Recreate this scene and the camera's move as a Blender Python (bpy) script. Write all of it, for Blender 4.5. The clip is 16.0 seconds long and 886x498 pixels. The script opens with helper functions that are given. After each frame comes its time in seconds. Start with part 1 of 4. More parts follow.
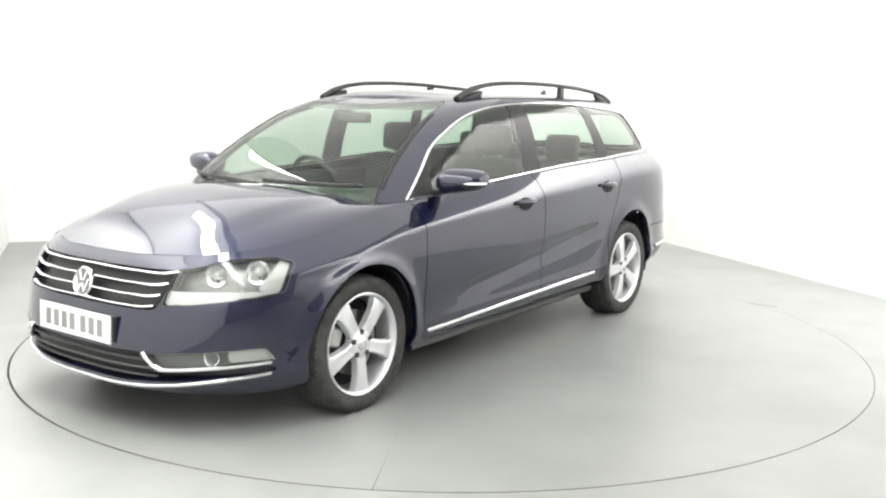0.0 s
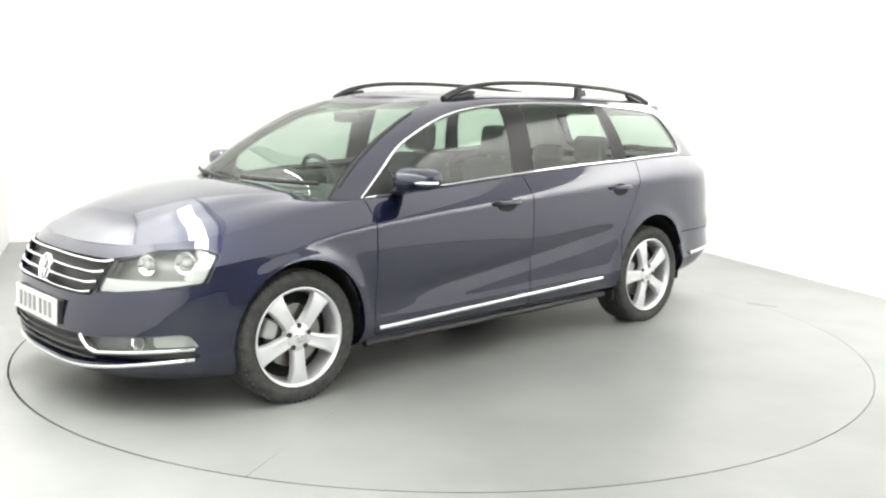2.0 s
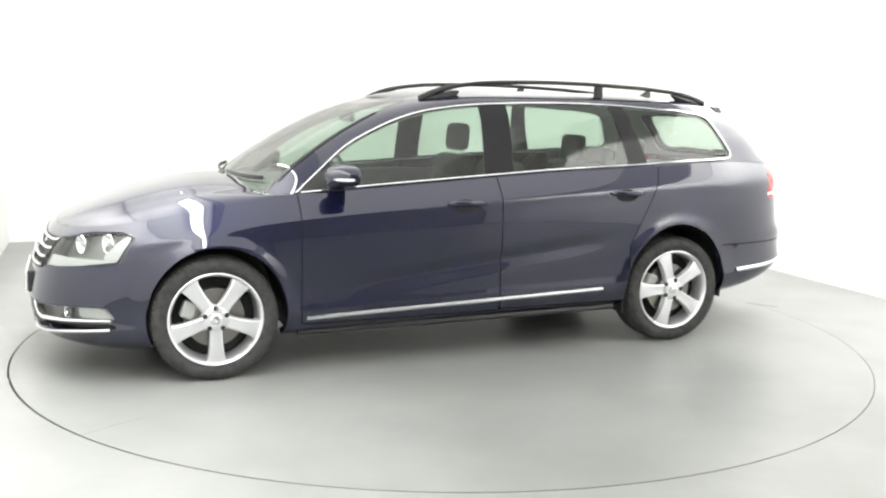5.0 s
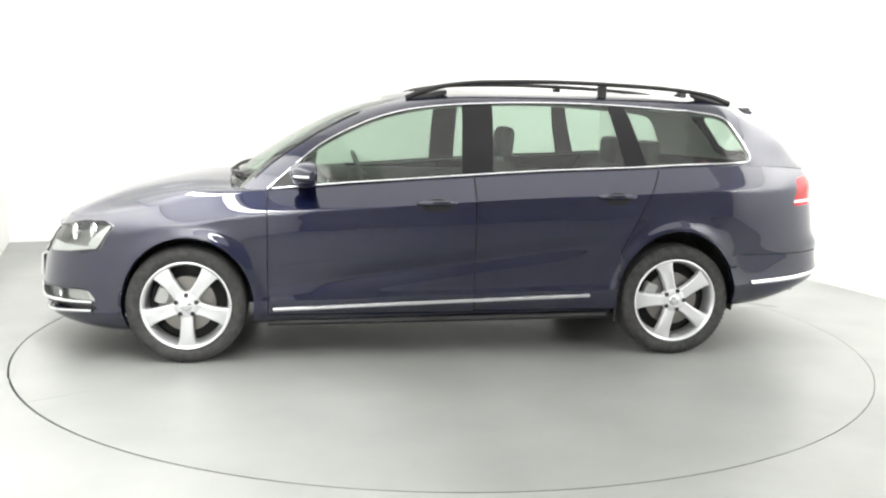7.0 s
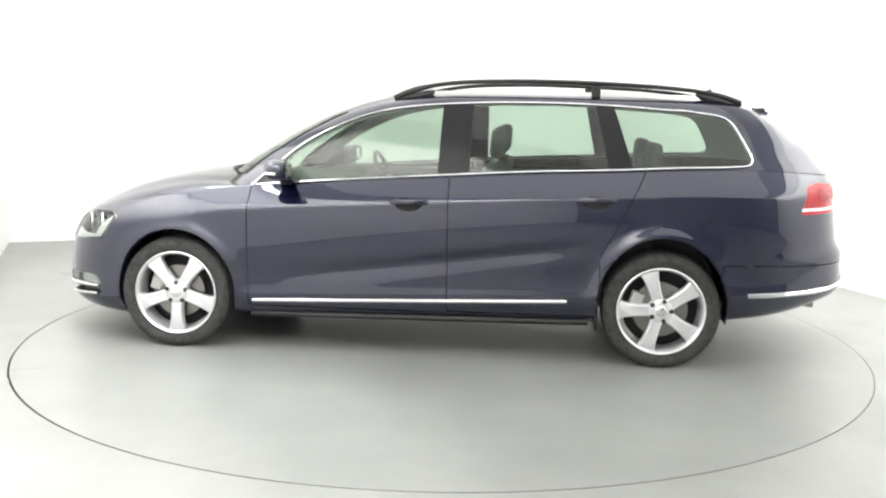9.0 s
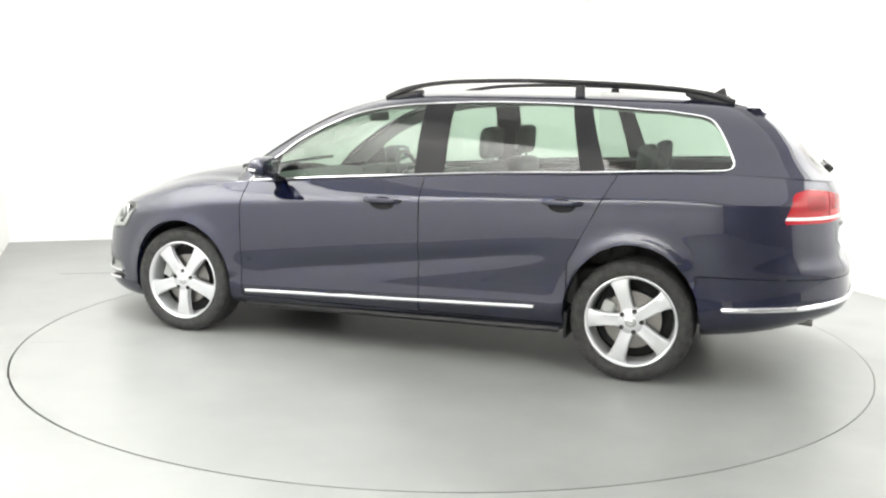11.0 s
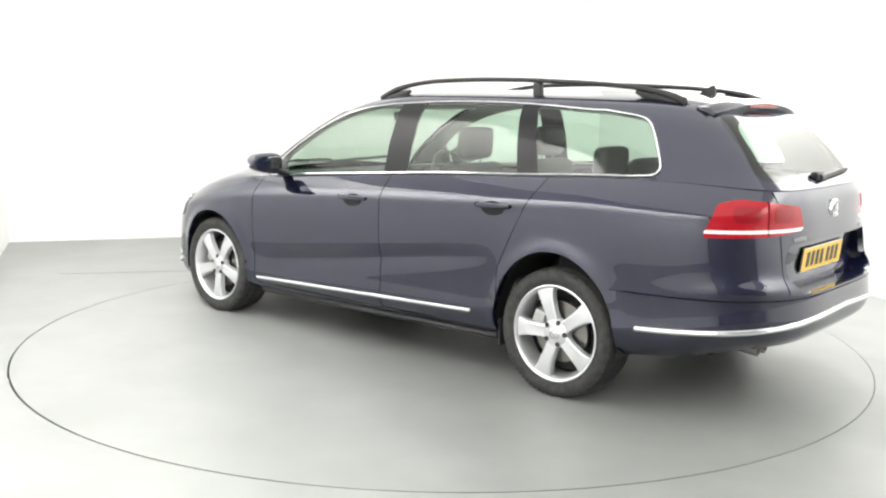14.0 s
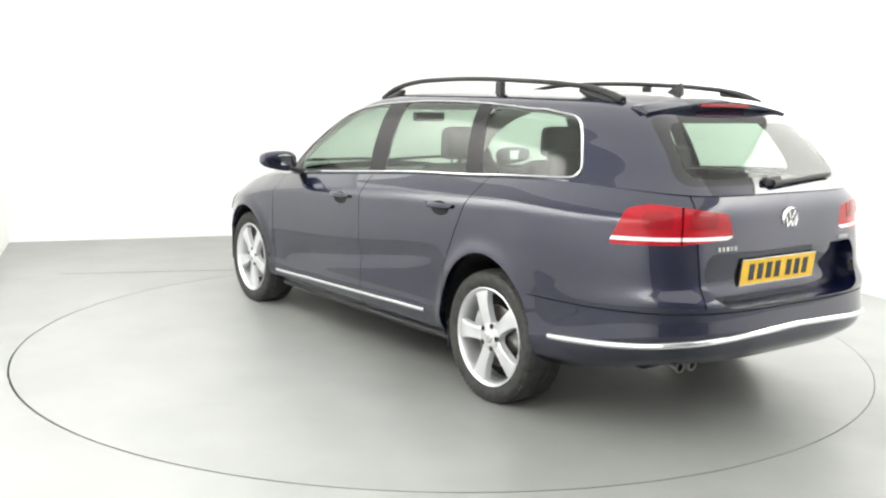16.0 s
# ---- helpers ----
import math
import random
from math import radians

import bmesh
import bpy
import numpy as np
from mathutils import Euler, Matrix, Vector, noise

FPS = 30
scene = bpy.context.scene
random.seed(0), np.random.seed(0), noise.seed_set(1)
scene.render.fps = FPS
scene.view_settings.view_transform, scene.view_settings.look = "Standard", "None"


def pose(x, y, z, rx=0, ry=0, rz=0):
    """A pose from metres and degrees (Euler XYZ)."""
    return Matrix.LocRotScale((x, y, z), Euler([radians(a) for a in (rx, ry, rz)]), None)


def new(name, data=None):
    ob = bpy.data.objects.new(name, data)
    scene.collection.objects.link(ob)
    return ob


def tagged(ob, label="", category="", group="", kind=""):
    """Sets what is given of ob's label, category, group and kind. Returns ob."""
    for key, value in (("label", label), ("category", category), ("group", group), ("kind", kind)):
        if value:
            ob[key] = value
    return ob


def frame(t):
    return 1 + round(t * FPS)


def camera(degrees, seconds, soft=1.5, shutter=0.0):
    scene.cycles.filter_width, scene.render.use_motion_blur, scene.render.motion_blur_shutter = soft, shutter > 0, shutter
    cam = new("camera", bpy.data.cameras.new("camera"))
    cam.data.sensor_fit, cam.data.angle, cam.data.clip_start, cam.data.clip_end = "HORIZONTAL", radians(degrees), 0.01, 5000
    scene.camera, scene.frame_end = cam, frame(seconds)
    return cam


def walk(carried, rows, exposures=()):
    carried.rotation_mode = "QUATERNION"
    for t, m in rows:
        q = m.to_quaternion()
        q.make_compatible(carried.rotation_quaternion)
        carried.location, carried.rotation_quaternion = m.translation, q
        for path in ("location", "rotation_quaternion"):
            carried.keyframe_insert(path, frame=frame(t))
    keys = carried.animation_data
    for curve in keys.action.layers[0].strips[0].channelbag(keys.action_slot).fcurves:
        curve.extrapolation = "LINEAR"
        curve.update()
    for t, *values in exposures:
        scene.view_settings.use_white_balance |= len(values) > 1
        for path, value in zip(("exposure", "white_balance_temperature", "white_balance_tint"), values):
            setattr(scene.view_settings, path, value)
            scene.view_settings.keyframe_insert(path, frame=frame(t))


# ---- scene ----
cam = camera(50.4, 16.0, soft=2.2)
EYE = pose(0, -5.717, 1.402, 90 - 8.784, 0, 0.055) @ pose(0, 0, 0, 0, 0, 0.958)
walk(cam, [(0, EYE), (16, EYE)], [(0, 0.0, 6500, 10), (16, 0.0, 6500, 10)])

# ---- world and light: a closed white photo studio under a luminous ceiling ----
world = bpy.data.worlds.new("studio_world")
scene.world = world
world.use_nodes = True
world.node_tree.nodes["Background"].inputs[0].default_value = (0.9, 0.95, 1, 1)
world.node_tree.nodes["Background"].inputs[1].default_value = 0.3


def area_lamp(name, m, w, h, watts, color=(1, 0.99, 0.96)):
    data = bpy.data.lights.new(name, "AREA")
    data.shape, data.size, data.size_y, data.energy, data.color = "RECTANGLE", w, h, watts, color
    ob = new(name, data)
    ob.matrix_world = m
    return ob


# the room: axis turned 19.8 degrees from the line of sight
ROOM = pose(0, 0, 0, 0, 0, 19.8)
CEIL = 3.4
WALL_L, WALL_R, WALL_B, WALL_F = -2.85, 3.56, 4.55, -8.2
area_lamp("ceiling_softbox_light", ROOM @ pose((WALL_L + WALL_R) / 2, -1.8, CEIL - 0.05), 6.3, 12.6, 320)
# added, unseen strip lights behind a ceiling lip, turned to brighten the side walls
WASH = 0.95
area_lamp("added_wall_washer_light", ROOM @ pose(WALL_R - WASH, -2.5, CEIL - 0.30, 0, -52, 0), 0.40, 10.0, 370)
area_lamp("added_wall_washer_light", ROOM @ pose(WALL_L + WASH, -2.5, CEIL - 0.30, 0, 52, 0), 0.40, 10.0, 390)

# ---- materials ----


class Mat:
    """A small builder of node materials."""

    def __init__(self, name):
        self.m = bpy.data.materials.new(name)
        self.m.use_nodes = True
        self.t = self.m.node_tree
        self.b = self.t.nodes["Principled BSDF"]

    def set(self, **kw):
        for k, v in kw.items():
            self.b.inputs[k.replace("_", " ")].default_value = v
        return self

    def node(self, kind, **kw):
        n = self.t.nodes.new(kind)
        for k, v in kw.items():
            n.inputs[k.replace("_", " ")].default_value = v
        return n

    def link(self, a, b):
        self.t.links.new(a, b)

    def coords(self):
        return self.node("ShaderNodeTexCoord").outputs["Object"]

    def noise_mix(self, c1, c2, scale, detail=4.0, target="Base Color", lo=0.35, hi=0.65, rough=0.55):
        """Vary the target socket between two values by noise."""
        n = self.node("ShaderNodeTexNoise", Scale=scale, Detail=detail, Roughness=rough)
        self.link(self.coords(), n.inputs["Vector"])
        r = self.t.nodes.new("ShaderNodeValToRGB")
        r.color_ramp.elements[0].position, r.color_ramp.elements[1].position = lo, hi
        r.color_ramp.elements[0].color = (*c1, 1) if isinstance(c1, tuple) else (c1, c1, c1, 1)
        r.color_ramp.elements[1].color = (*c2, 1) if isinstance(c2, tuple) else (c2, c2, c2, 1)
        self.link(n.outputs["Fac"], r.inputs["Fac"])
        self.link(r.outputs["Color"], self.b.inputs[target])
        return self

    def bump(self, scale, strength, distance=0.002, detail=3.0):
        n = self.node("ShaderNodeTexNoise", Scale=scale, Detail=detail)
        self.link(self.coords(), n.inputs["Vector"])
        b = self.node("ShaderNodeBump", Strength=strength, Distance=distance)
        self.link(n.outputs["Fac"], b.inputs["Height"])
        self.link(b.outputs["Normal"], self.b.inputs["Normal"])
        return self


def mat_plain(name, color, rough, metal=0.0, **kw):
    return Mat(name).set(Base_Color=(*color, 1), Roughness=rough, Metallic=metal, **kw)


PAINT = mat_plain("dark_blue_paint", (0.004, 0.0045, 0.016), 0.40, 0.6, Specular_IOR_Level=0.0, Coat_Weight=1.0, Coat_Roughness=0.02, Coat_IOR=1.73)
PAINT.noise_mix((0.0034, 0.0052, 0.023), (0.0058, 0.0084, 0.036), 900, 2)
PAINT = PAINT.m
BLACK = mat_plain("black_plastic", (0.012, 0.012, 0.013), 0.45).bump(700, 0.25).m
RUBBER = mat_plain("tyre_rubber", (0.025, 0.025, 0.025), 0.75).noise_mix((0.018, 0.018, 0.018), (0.040, 0.040, 0.039), 30).bump(250, 0.3).m
CHROME = mat_plain("chrome", (0.85, 0.86, 0.87), 0.10, 1.0).m
ALLOY = mat_plain("silver_alloy", (0.64, 0.65, 0.67), 0.34, 0.6, Coat_Weight=0.6, Coat_Roughness=0.1).m
STEEL = mat_plain("brake_steel", (0.25, 0.24, 0.23), 0.35, 1.0).m


def glass_mat(name, tint, gloss=1.0, rough=0.0):
    """Thin tinted pane: coloured see-through with mirror gloss by angle."""
    g = Mat(name)
    g.t.nodes.remove(g.b)
    tr = g.t.nodes.new("ShaderNodeBsdfTransparent")
    tr.inputs[0].default_value = (*tint, 1)
    gl = g.t.nodes.new("ShaderNodeBsdfGlossy")
    gl.inputs["Roughness"].default_value = rough
    # Schlick's gloss of both faces of a thin pane
    lw = g.node("ShaderNodeLayerWeight", Blend=0.5)
    po = g.t.nodes.new("ShaderNodeMath")
    po.operation, po.inputs[1].default_value = "POWER", 5.0
    mu = g.t.nodes.new("ShaderNodeMath")
    mu.operation, mu.inputs[1].default_value, mu.inputs[2].default_value = "MULTIPLY_ADD", 0.9, 0.042 * gloss
    mx = g.t.nodes.new("ShaderNodeMixShader")
    g.link(lw.outputs["Facing"], po.inputs[0])
    g.link(po.outputs[0], mu.inputs[0])
    g.link(mu.outputs[0], mx.inputs[0])
    g.link(tr.outputs[0], mx.inputs[1])
    g.link(gl.outputs[0], mx.inputs[2])
    g.link(mx.outputs[0], g.t.nodes["Material Output"].inputs[0])
    return g.m


GLASS = glass_mat("green_tinted_glass", (0.62, 0.725, 0.65), 1.5)
CLEAR = glass_mat("clear_lamp_lens", (0.93, 0.95, 0.94))
GLOSSBLACK = mat_plain("black_printed_glass_edge", (0.010, 0.011, 0.011), 0.03, Specular_IOR_Level=0.6).m
TRIM = mat_plain("satin_black_trim", (0.010, 0.010, 0.012), 0.30, Specular_IOR_Level=0.25).m
FABRIC = Mat("dark_grey_seat_fabric").set(Roughness=0.9).noise_mix((0.050, 0.052, 0.050), (0.085, 0.088, 0.085), 120, 2).bump(500, 0.1).m
DASH = mat_plain("dark_dashboard_plastic", (0.075, 0.078, 0.075), 0.6).bump(400, 0.3).m
LINER = mat_plain("pale_grey_headliner", (0.42, 0.42, 0.40), 0.9).bump(300, 0.2).m
RED = mat_plain("red_lamp_plastic", (0.36, 0.004, 0.012), 0.15, Specular_IOR_Level=0.3, Coat_Weight=0.2, Subsurface_Weight=0.15, Subsurface_Radius=(0.02, 0.004, 0.004)).m
DEEPRED = mat_plain("deep_red_lamp_plastic", (0.26, 0.004, 0.010), 0.15, Specular_IOR_Level=0.3, Coat_Weight=0.2).m
WHITEP = mat_plain("white_lamp_plastic", (0.82, 0.82, 0.82), 0.2, Coat_Weight=0.6).m
PLATE_W = mat_plain("white_plate", (0.66, 0.66, 0.65), 0.35).m
PLATE_Y = mat_plain("yellow_plate", (0.80, 0.50, 0.03), 0.35).m
# front plate ink, its black lifted to grey by painted-in glare
INK_PALE = mat_plain("glare_grey_plate_ink", (0.22, 0.22, 0.22), 0.4).m
INK = mat_plain("black_ink_and_bolt_hole", (0.02, 0.02, 0.02), 0.4).m
LAMPDARK = mat_plain("dark_grey_lamp_bezel", (0.13, 0.135, 0.13), 0.3, 0.3).m
LAMPMID = mat_plain("mid_grey_lamp_bezel", (0.15, 0.155, 0.15), 0.3, 0.3).m
LAMPGREY = mat_plain("grey_lamp_bezel", (0.40, 0.41, 0.40), 0.3, 0.3).m
WALLM = Mat("white_wall_paint").set(Roughness=0.6)
WALLM.noise_mix((0.84, 0.84, 0.825), (0.87, 0.87, 0.855), 1.3).bump(160, 0.08)
WALLM = WALLM.m
# grey of the unseen front wall, set dark to darken the car's reflections
GREYWALL = Mat("grey_unseen_wall").set(Roughness=0.7)
GREYWALL.noise_mix((0.22, 0.22, 0.22), (0.26, 0.26, 0.26), 1.3).bump(160, 0.08)
GREYWALL = GREYWALL.m
FLOORM = Mat("grey_floor_paint").set(Roughness=0.38, Specular_IOR_Level=0.35)
FLOORM.noise_mix((0.218, 0.226, 0.219), (0.250, 0.258, 0.250), 2.2, 6)
FLOORM = FLOORM.m
DISCM = Mat("grey_turntable_paint").set(Roughness=0.34, Specular_IOR_Level=0.35)
DISCM.noise_mix((0.215, 0.223, 0.216), (0.245, 0.253, 0.245), 1.8, 6)
DISCM = DISCM.m
GREYGAP = mat_plain("grey_deck_steel", (0.10, 0.10, 0.10), 0.7).m
DARK = mat_plain("dark_gap", (0.01, 0.01, 0.01), 0.8).m
CEILM = mat_plain("white_ceiling", (0.8, 0.8, 0.79), 0.8).m


# ---- mesh helpers ----
def mesh(name, verts, faces, material, parent=None, label="", smooth=True, m=None):
    """One mesh object from vertices and faces, under a parent if given."""
    me = bpy.data.meshes.new(name)
    me.from_pydata([tuple(v) for v in verts], [], faces)
    bm = bmesh.new()
    bm.from_mesh(me)
    bmesh.ops.remove_doubles(bm, verts=bm.verts, dist=0.0002)
    bm.to_mesh(me)
    bm.free()
    me.materials.append(material)
    if smooth:
        me.shade_smooth()
    ob = new(name, me)
    if parent:
        ob.parent = parent
    if m is not None:
        ob.matrix_local = m
    if label:
        ob["label"] = label
    return ob


def part(name, bm, material, parent, label="", m=None, smooth=False, sharp=35):
    """Link a bmesh as one mesh object under a thing or a part."""
    me = bpy.data.meshes.new(name)
    bm.to_mesh(me)
    bm.free()
    me.materials.append(material)
    if smooth:
        me.shade_smooth()
        me.set_sharp_from_angle(angle=radians(sharp))
    ob = new(name, me)
    if parent:
        ob.parent = parent
    if m is not None:
        ob.matrix_local = m
    if label:
        ob["label"] = label
    return ob


def box(x0, x1, y0, y1, z0, z1, bevel=0.0, seg=2, bm=None):
    own = bm is None
    b = bmesh.new()
    bmesh.ops.create_cube(b, size=1)
    for v in b.verts:
        v.co = ((x0 + x1) / 2 + v.co.x * (x1 - x0), (y0 + y1) / 2 + v.co.y * (y1 - y0), (z0 + z1) / 2 + v.co.z * (z1 - z0))
    if bevel:
        bmesh.ops.bevel(b, geom=list(b.edges), offset=bevel, segments=seg, affect="EDGES", profile=0.5)
    return b


def join(target, other):
    """Add the bmesh other to target."""
    me = bpy.data.meshes.new("tmp")
    other.to_mesh(me)
    other.free()
    target.from_mesh(me)
    bpy.data.meshes.remove(me)
    return target


def lathe(profile, n=64):
    """Turn (radius, y) pairs round the y axis."""
    b = bmesh.new()
    rings = [[b.verts.new((r * math.cos(2 * math.pi * k / n), y, r * math.sin(2 * math.pi * k / n))) for k in range(n)] for r, y in profile]
    for a, c in zip(rings, rings[1:]):
        for k in range(n):
            b.faces.new((a[k], a[(k + 1) % n], c[(k + 1) % n], c[k]))
    bmesh.ops.recalc_face_normals(b, faces=b.faces)
    return b


def sweep(points, rx, ry=None, closed=False, n=8, up=(0, 0, 1)):
    """A tube with an oval section along points; rx across, ry along up. Radii may be lists."""
    ry = rx if ry is None else ry
    P = [Vector(p) for p in points]
    b, rings, N = bmesh.new(), [], len(P)
    for i, p in enumerate(P):
        a, c = (P[(i - 1) % N], P[(i + 1) % N]) if closed else (P[max(i - 1, 0)], P[min(i + 1, N - 1)])
        t = (c - a).normalized()
        side = t.cross(Vector(up))
        side = side.normalized() if side.length > 1e-5 else Vector((1, 0, 0))
        top = side.cross(t).normalized()
        ax, ay = (rx[i] if isinstance(rx, list) else rx), (ry[i] if isinstance(ry, list) else ry)
        rings.append([b.verts.new(p + side * ax * math.cos(2 * math.pi * k / n) + top * ay * math.sin(2 * math.pi * k / n)) for k in range(n)])
    pairs = list(zip(rings, rings[1:])) + ([(rings[-1], rings[0])] if closed else [])
    for r, s in pairs:
        for k in range(n):
            b.faces.new((r[k], r[(k + 1) % n], s[(k + 1) % n], s[k]))
    if not closed:
        b.faces.new(rings[0][::-1])
        b.faces.new(rings[-1])
    bmesh.ops.recalc_face_normals(b, faces=b.faces)
    return b


def spline(knots, x):
    """Smooth monotone-x interpolation through (x, value) knots (numpy arrays allowed)."""
    k = sorted(knots)
    X, Y = np.array([a for a, _ in k], float), np.array([b for _, b in k], float)
    d = np.diff(Y) / np.diff(X)
    s = np.concatenate([[d[0]], (d[:-1] * np.diff(X)[1:] + d[1:] * np.diff(X)[:-1]) / (X[2:] - X[:-2]), [d[-1]]])
    x = np.clip(np.asarray(x, float), X[0], X[-1])
    i = np.clip(np.searchsorted(X, x) - 1, 0, len(X) - 2)
    h = X[i + 1] - X[i]
    u = (x - X[i]) / h
    return Y[i] * (1 + 2 * u) * (1 - u) ** 2 + Y[i + 1] * u * u * (3 - 2 * u) + h * (s[i] * u * (1 - u) ** 2 - s[i + 1] * u * u * (1 - u))


# ---- the room ----
def slab(name, x0, x1, y0, y1, z0, z1, material, label):
    ob = part(name, box(x0, x1, y0, y1, z0, z1), material, None, label)
    ob.matrix_world = ROOM
    return tagged(ob, kind="structure", category="wall" if "wall" in name else name)


RT = 2.460
WELL = (-0.0045, -0.0015)  # well set off centre: thins the gap at right, where glare hides it
slab("wall_left", WALL_L - 0.15, WALL_L, WALL_F, WALL_B, 0, CEIL, WALLM, "smooth white painted studio side wall")
slab("wall_right", WALL_R, WALL_R + 0.15, WALL_F, WALL_B, 0, CEIL, WALLM, "smooth white painted studio side wall")
slab("wall_back", WALL_L - 0.15, WALL_R + 0.15, WALL_B, WALL_B + 0.15, 0, CEIL, WALLM, "smooth white painted studio back wall")
slab("wall_front", WALL_L - 0.15, WALL_R + 0.15, WALL_F - 0.15, WALL_F, 0, CEIL, GREYWALL, "unseen grey wall closing the studio, dark for the car's reflections")
slab("ceiling", WALL_L - 0.15, WALL_R + 0.15, WALL_F - 0.15, WALL_B + 0.15, CEIL, CEIL + 0.1, CEILM, "plain white studio ceiling")

# unseen baffles, added to keep the wall lights out of the car's reflections
for lip_x in (WALL_R - WASH - 0.32, WALL_L + WASH + 0.32):
    slab("ceiling_lip", lip_x - 0.015, lip_x + 0.015, -7.6, 2.6, CEIL - 1.05, CEIL - 0.002, CEILM, "added unseen white lip that hides the wall lights from the car")


def make_floor():
    """The floor with a round well for the turntable."""
    b = bmesh.new()
    n = 160
    inner = [b.verts.new((WELL[0] + RT * math.cos(2 * math.pi * k / n), WELL[1] + RT * math.sin(2 * math.pi * k / n), 0)) for k in range(n)]
    low = [b.verts.new((v.co.x, v.co.y, -0.06)) for v in inner]
    outer = []
    for k in range(n):
        a = 2 * math.pi * k / n
        c, s = math.cos(a), math.sin(a)
        reach = 12.0
        outer.append(b.verts.new((c * reach, s * reach, 0)))
    for k in range(n):
        j = (k + 1) % n
        b.faces.new((inner[k], outer[k], outer[j], inner[j]))
        b.faces.new((inner[k], inner[j], low[j], low[k]))
    b.faces.new([v for v in low])
    bmesh.ops.recalc_face_normals(b, faces=b.faces)
    ob = part("floor", b, FLOORM, None, "pale grey painted studio floor")
    ob.matrix_world = ROOM
    tagged(ob, kind="structure", category="floor")


make_floor()
# ---- the turntable ----
def make_turntable():
    t = tagged(new("turntable"), "large round pale grey car turntable set flush in the floor", "turntable")
    gap = 0.002
    n = 160
    b = bmesh.new()
    a0, R = math.asin(gap / RT), RT - 0.006
    rim = [(R * math.cos(a0 + (2 * math.pi - 2 * a0) * k / n), R * math.sin(a0 + (2 * math.pi - 2 * a0) * k / n)) for k in range(n + 1)]
    rings = []
    for f in (1.0, 0.86, 0.5):
        rings.append([b.verts.new((x * f, y * f if abs(y) > 2 * gap else math.copysign(gap * (1.0 if f > 0.9 else 0.1), y), 0)) for x, y in rim])
    low = [b.verts.new((x, y, -0.03)) for x, y in rim]
    for p, q in zip(rings, rings[1:]):
        for k in range(n):
            b.faces.new((p[k], p[k + 1], q[k + 1], q[k]))
    b.faces.new(rings[-1])
    for k in range(n):
        b.faces.new((rings[0][k], low[k], low[k + 1], rings[0][k + 1]))
    bmesh.ops.recalc_face_normals(b, faces=b.faces)
    part("deck", b, DISCM, t)
    part("under_disc", lathe([(0.001, -0.035), (RT - 0.003, -0.035), (RT - 0.003, -0.055), (0.001, -0.055)], 96), GREYGAP, t, "dark steel deck below the plates", pose(0, 0, 0, 90))
    return t
turntable = make_turntable()
SEAM = 30.4

# ---- the car: x to its nose, y to its left, origin on the ground between the axles ----
car = tagged(new("estate_car"), "dark navy blue estate car with chrome trim and silver alloy wheels", "car")
# curves along the car: beltline and bonnet edge, lower edge, roof edge
ZT = [(2.3, 0.715), (2.15, 0.74), (2.0, 0.757), (1.8, 0.785), (1.6, 0.822), (1.44, 0.85), (1.28, 0.875), (1.12, 0.903), (0.93, 0.925), (0.61, 0.954), (0.17, 0.985), (-0.14, 1.006), (-0.6, 1.035), (-1.08, 1.055), (-1.55, 1.078), (-1.9, 1.075), (-2.5, 1.03)]
ZB = [(2.4, 0.178), (2.1, 0.172), (1.8, 0.158), (1.0, 0.20), (0.5, 0.207), (-0.6, 0.226), (-1.0, 0.23), (-1.75, 0.27), (-1.92, 0.29), (-2.08, 0.32), (-2.2, 0.345), (-2.5, 0.36)]
ROOF = [(1.3, 1.38), (0.6, 1.40), (0.3, 1.427), (0, 1.444), (-0.45, 1.453), (-0.9, 1.452), (-1.4, 1.444), (-1.75, 1.43), (-2.0, 1.40), (-2.4, 1.35)]
# half width, nose and tail by height: lower body, then greenhouse
WL = [(0, 0.80), (0.03, 0.845), (0.09, 0.882), (0.15, 0.894), (0.24, 0.891), (0.34, 0.893), (0.45, 0.901), (0.56, 0.906), (0.78, 0.904), (0.85, 0.898), (0.88, 0.884), (0.94, 0.845), (1.0, 0.80)]
XF = [(0, 2.16), (0.06, 2.205), (0.15, 2.235), (0.35, 2.243), (0.5, 2.232), (0.6, 2.222), (0.7, 2.208), (0.8, 2.182), (0.86, 2.162), (0.93, 2.135), (1.0, 2.09)]
XS = [(0, 1.17), (0.06, 1.225), (0.15, 1.25), (0.35, 1.26), (0.6, 1.25), (0.75, 1.235), (0.85, 1.22), (0.93, 1.20), (1.0, 1.165)]  # where the nose begins to round off
XR = [(0, -2.34), (0.06, -2.39), (0.15, -2.41), (0.3, -2.405), (0.38, -2.405), (0.46, -2.375), (0.6, -2.357), (0.8, -2.337), (0.93, -2.320), (1.0, -2.297)]
WU = [(0, 0.80), (0.1, 0.790), (0.5, 0.742), (0.85, 0.662), (0.95, 0.617), (1.0, 0.572)]
XFU = [(0, 1.25), (0.23, 1.10), (0.46, 0.92), (0.69, 0.72), (0.90, 0.47), (1.0, 0.27)]
XRU = [(0, -2.305), (0.15, -2.245), (0.48, -2.14), (0.85, -2.00), (1.0, -1.915)]
FRONT_U = (0.5, 2.0, 4.5)
ARCHES = [(1.345, 0.325, 0.345, 0.362), (-1.352, 0.325, 0.348, 0.392)]


def outline(x, xf, xr, w, fr, re):
    """Half width of a plan slice at x: straight side with rounded nose and tail."""
    tf = np.clip((x - (xf - fr[0])) / fr[0], 0, 1)
    tr = np.clip(((xr + re[0]) - x) / re[0], 0, 1)
    return w * np.maximum(0, 1 - tf ** fr[1]) ** (1 / fr[2]) * np.maximum(0, 1 - tr ** re[1]) ** (1 / re[2])


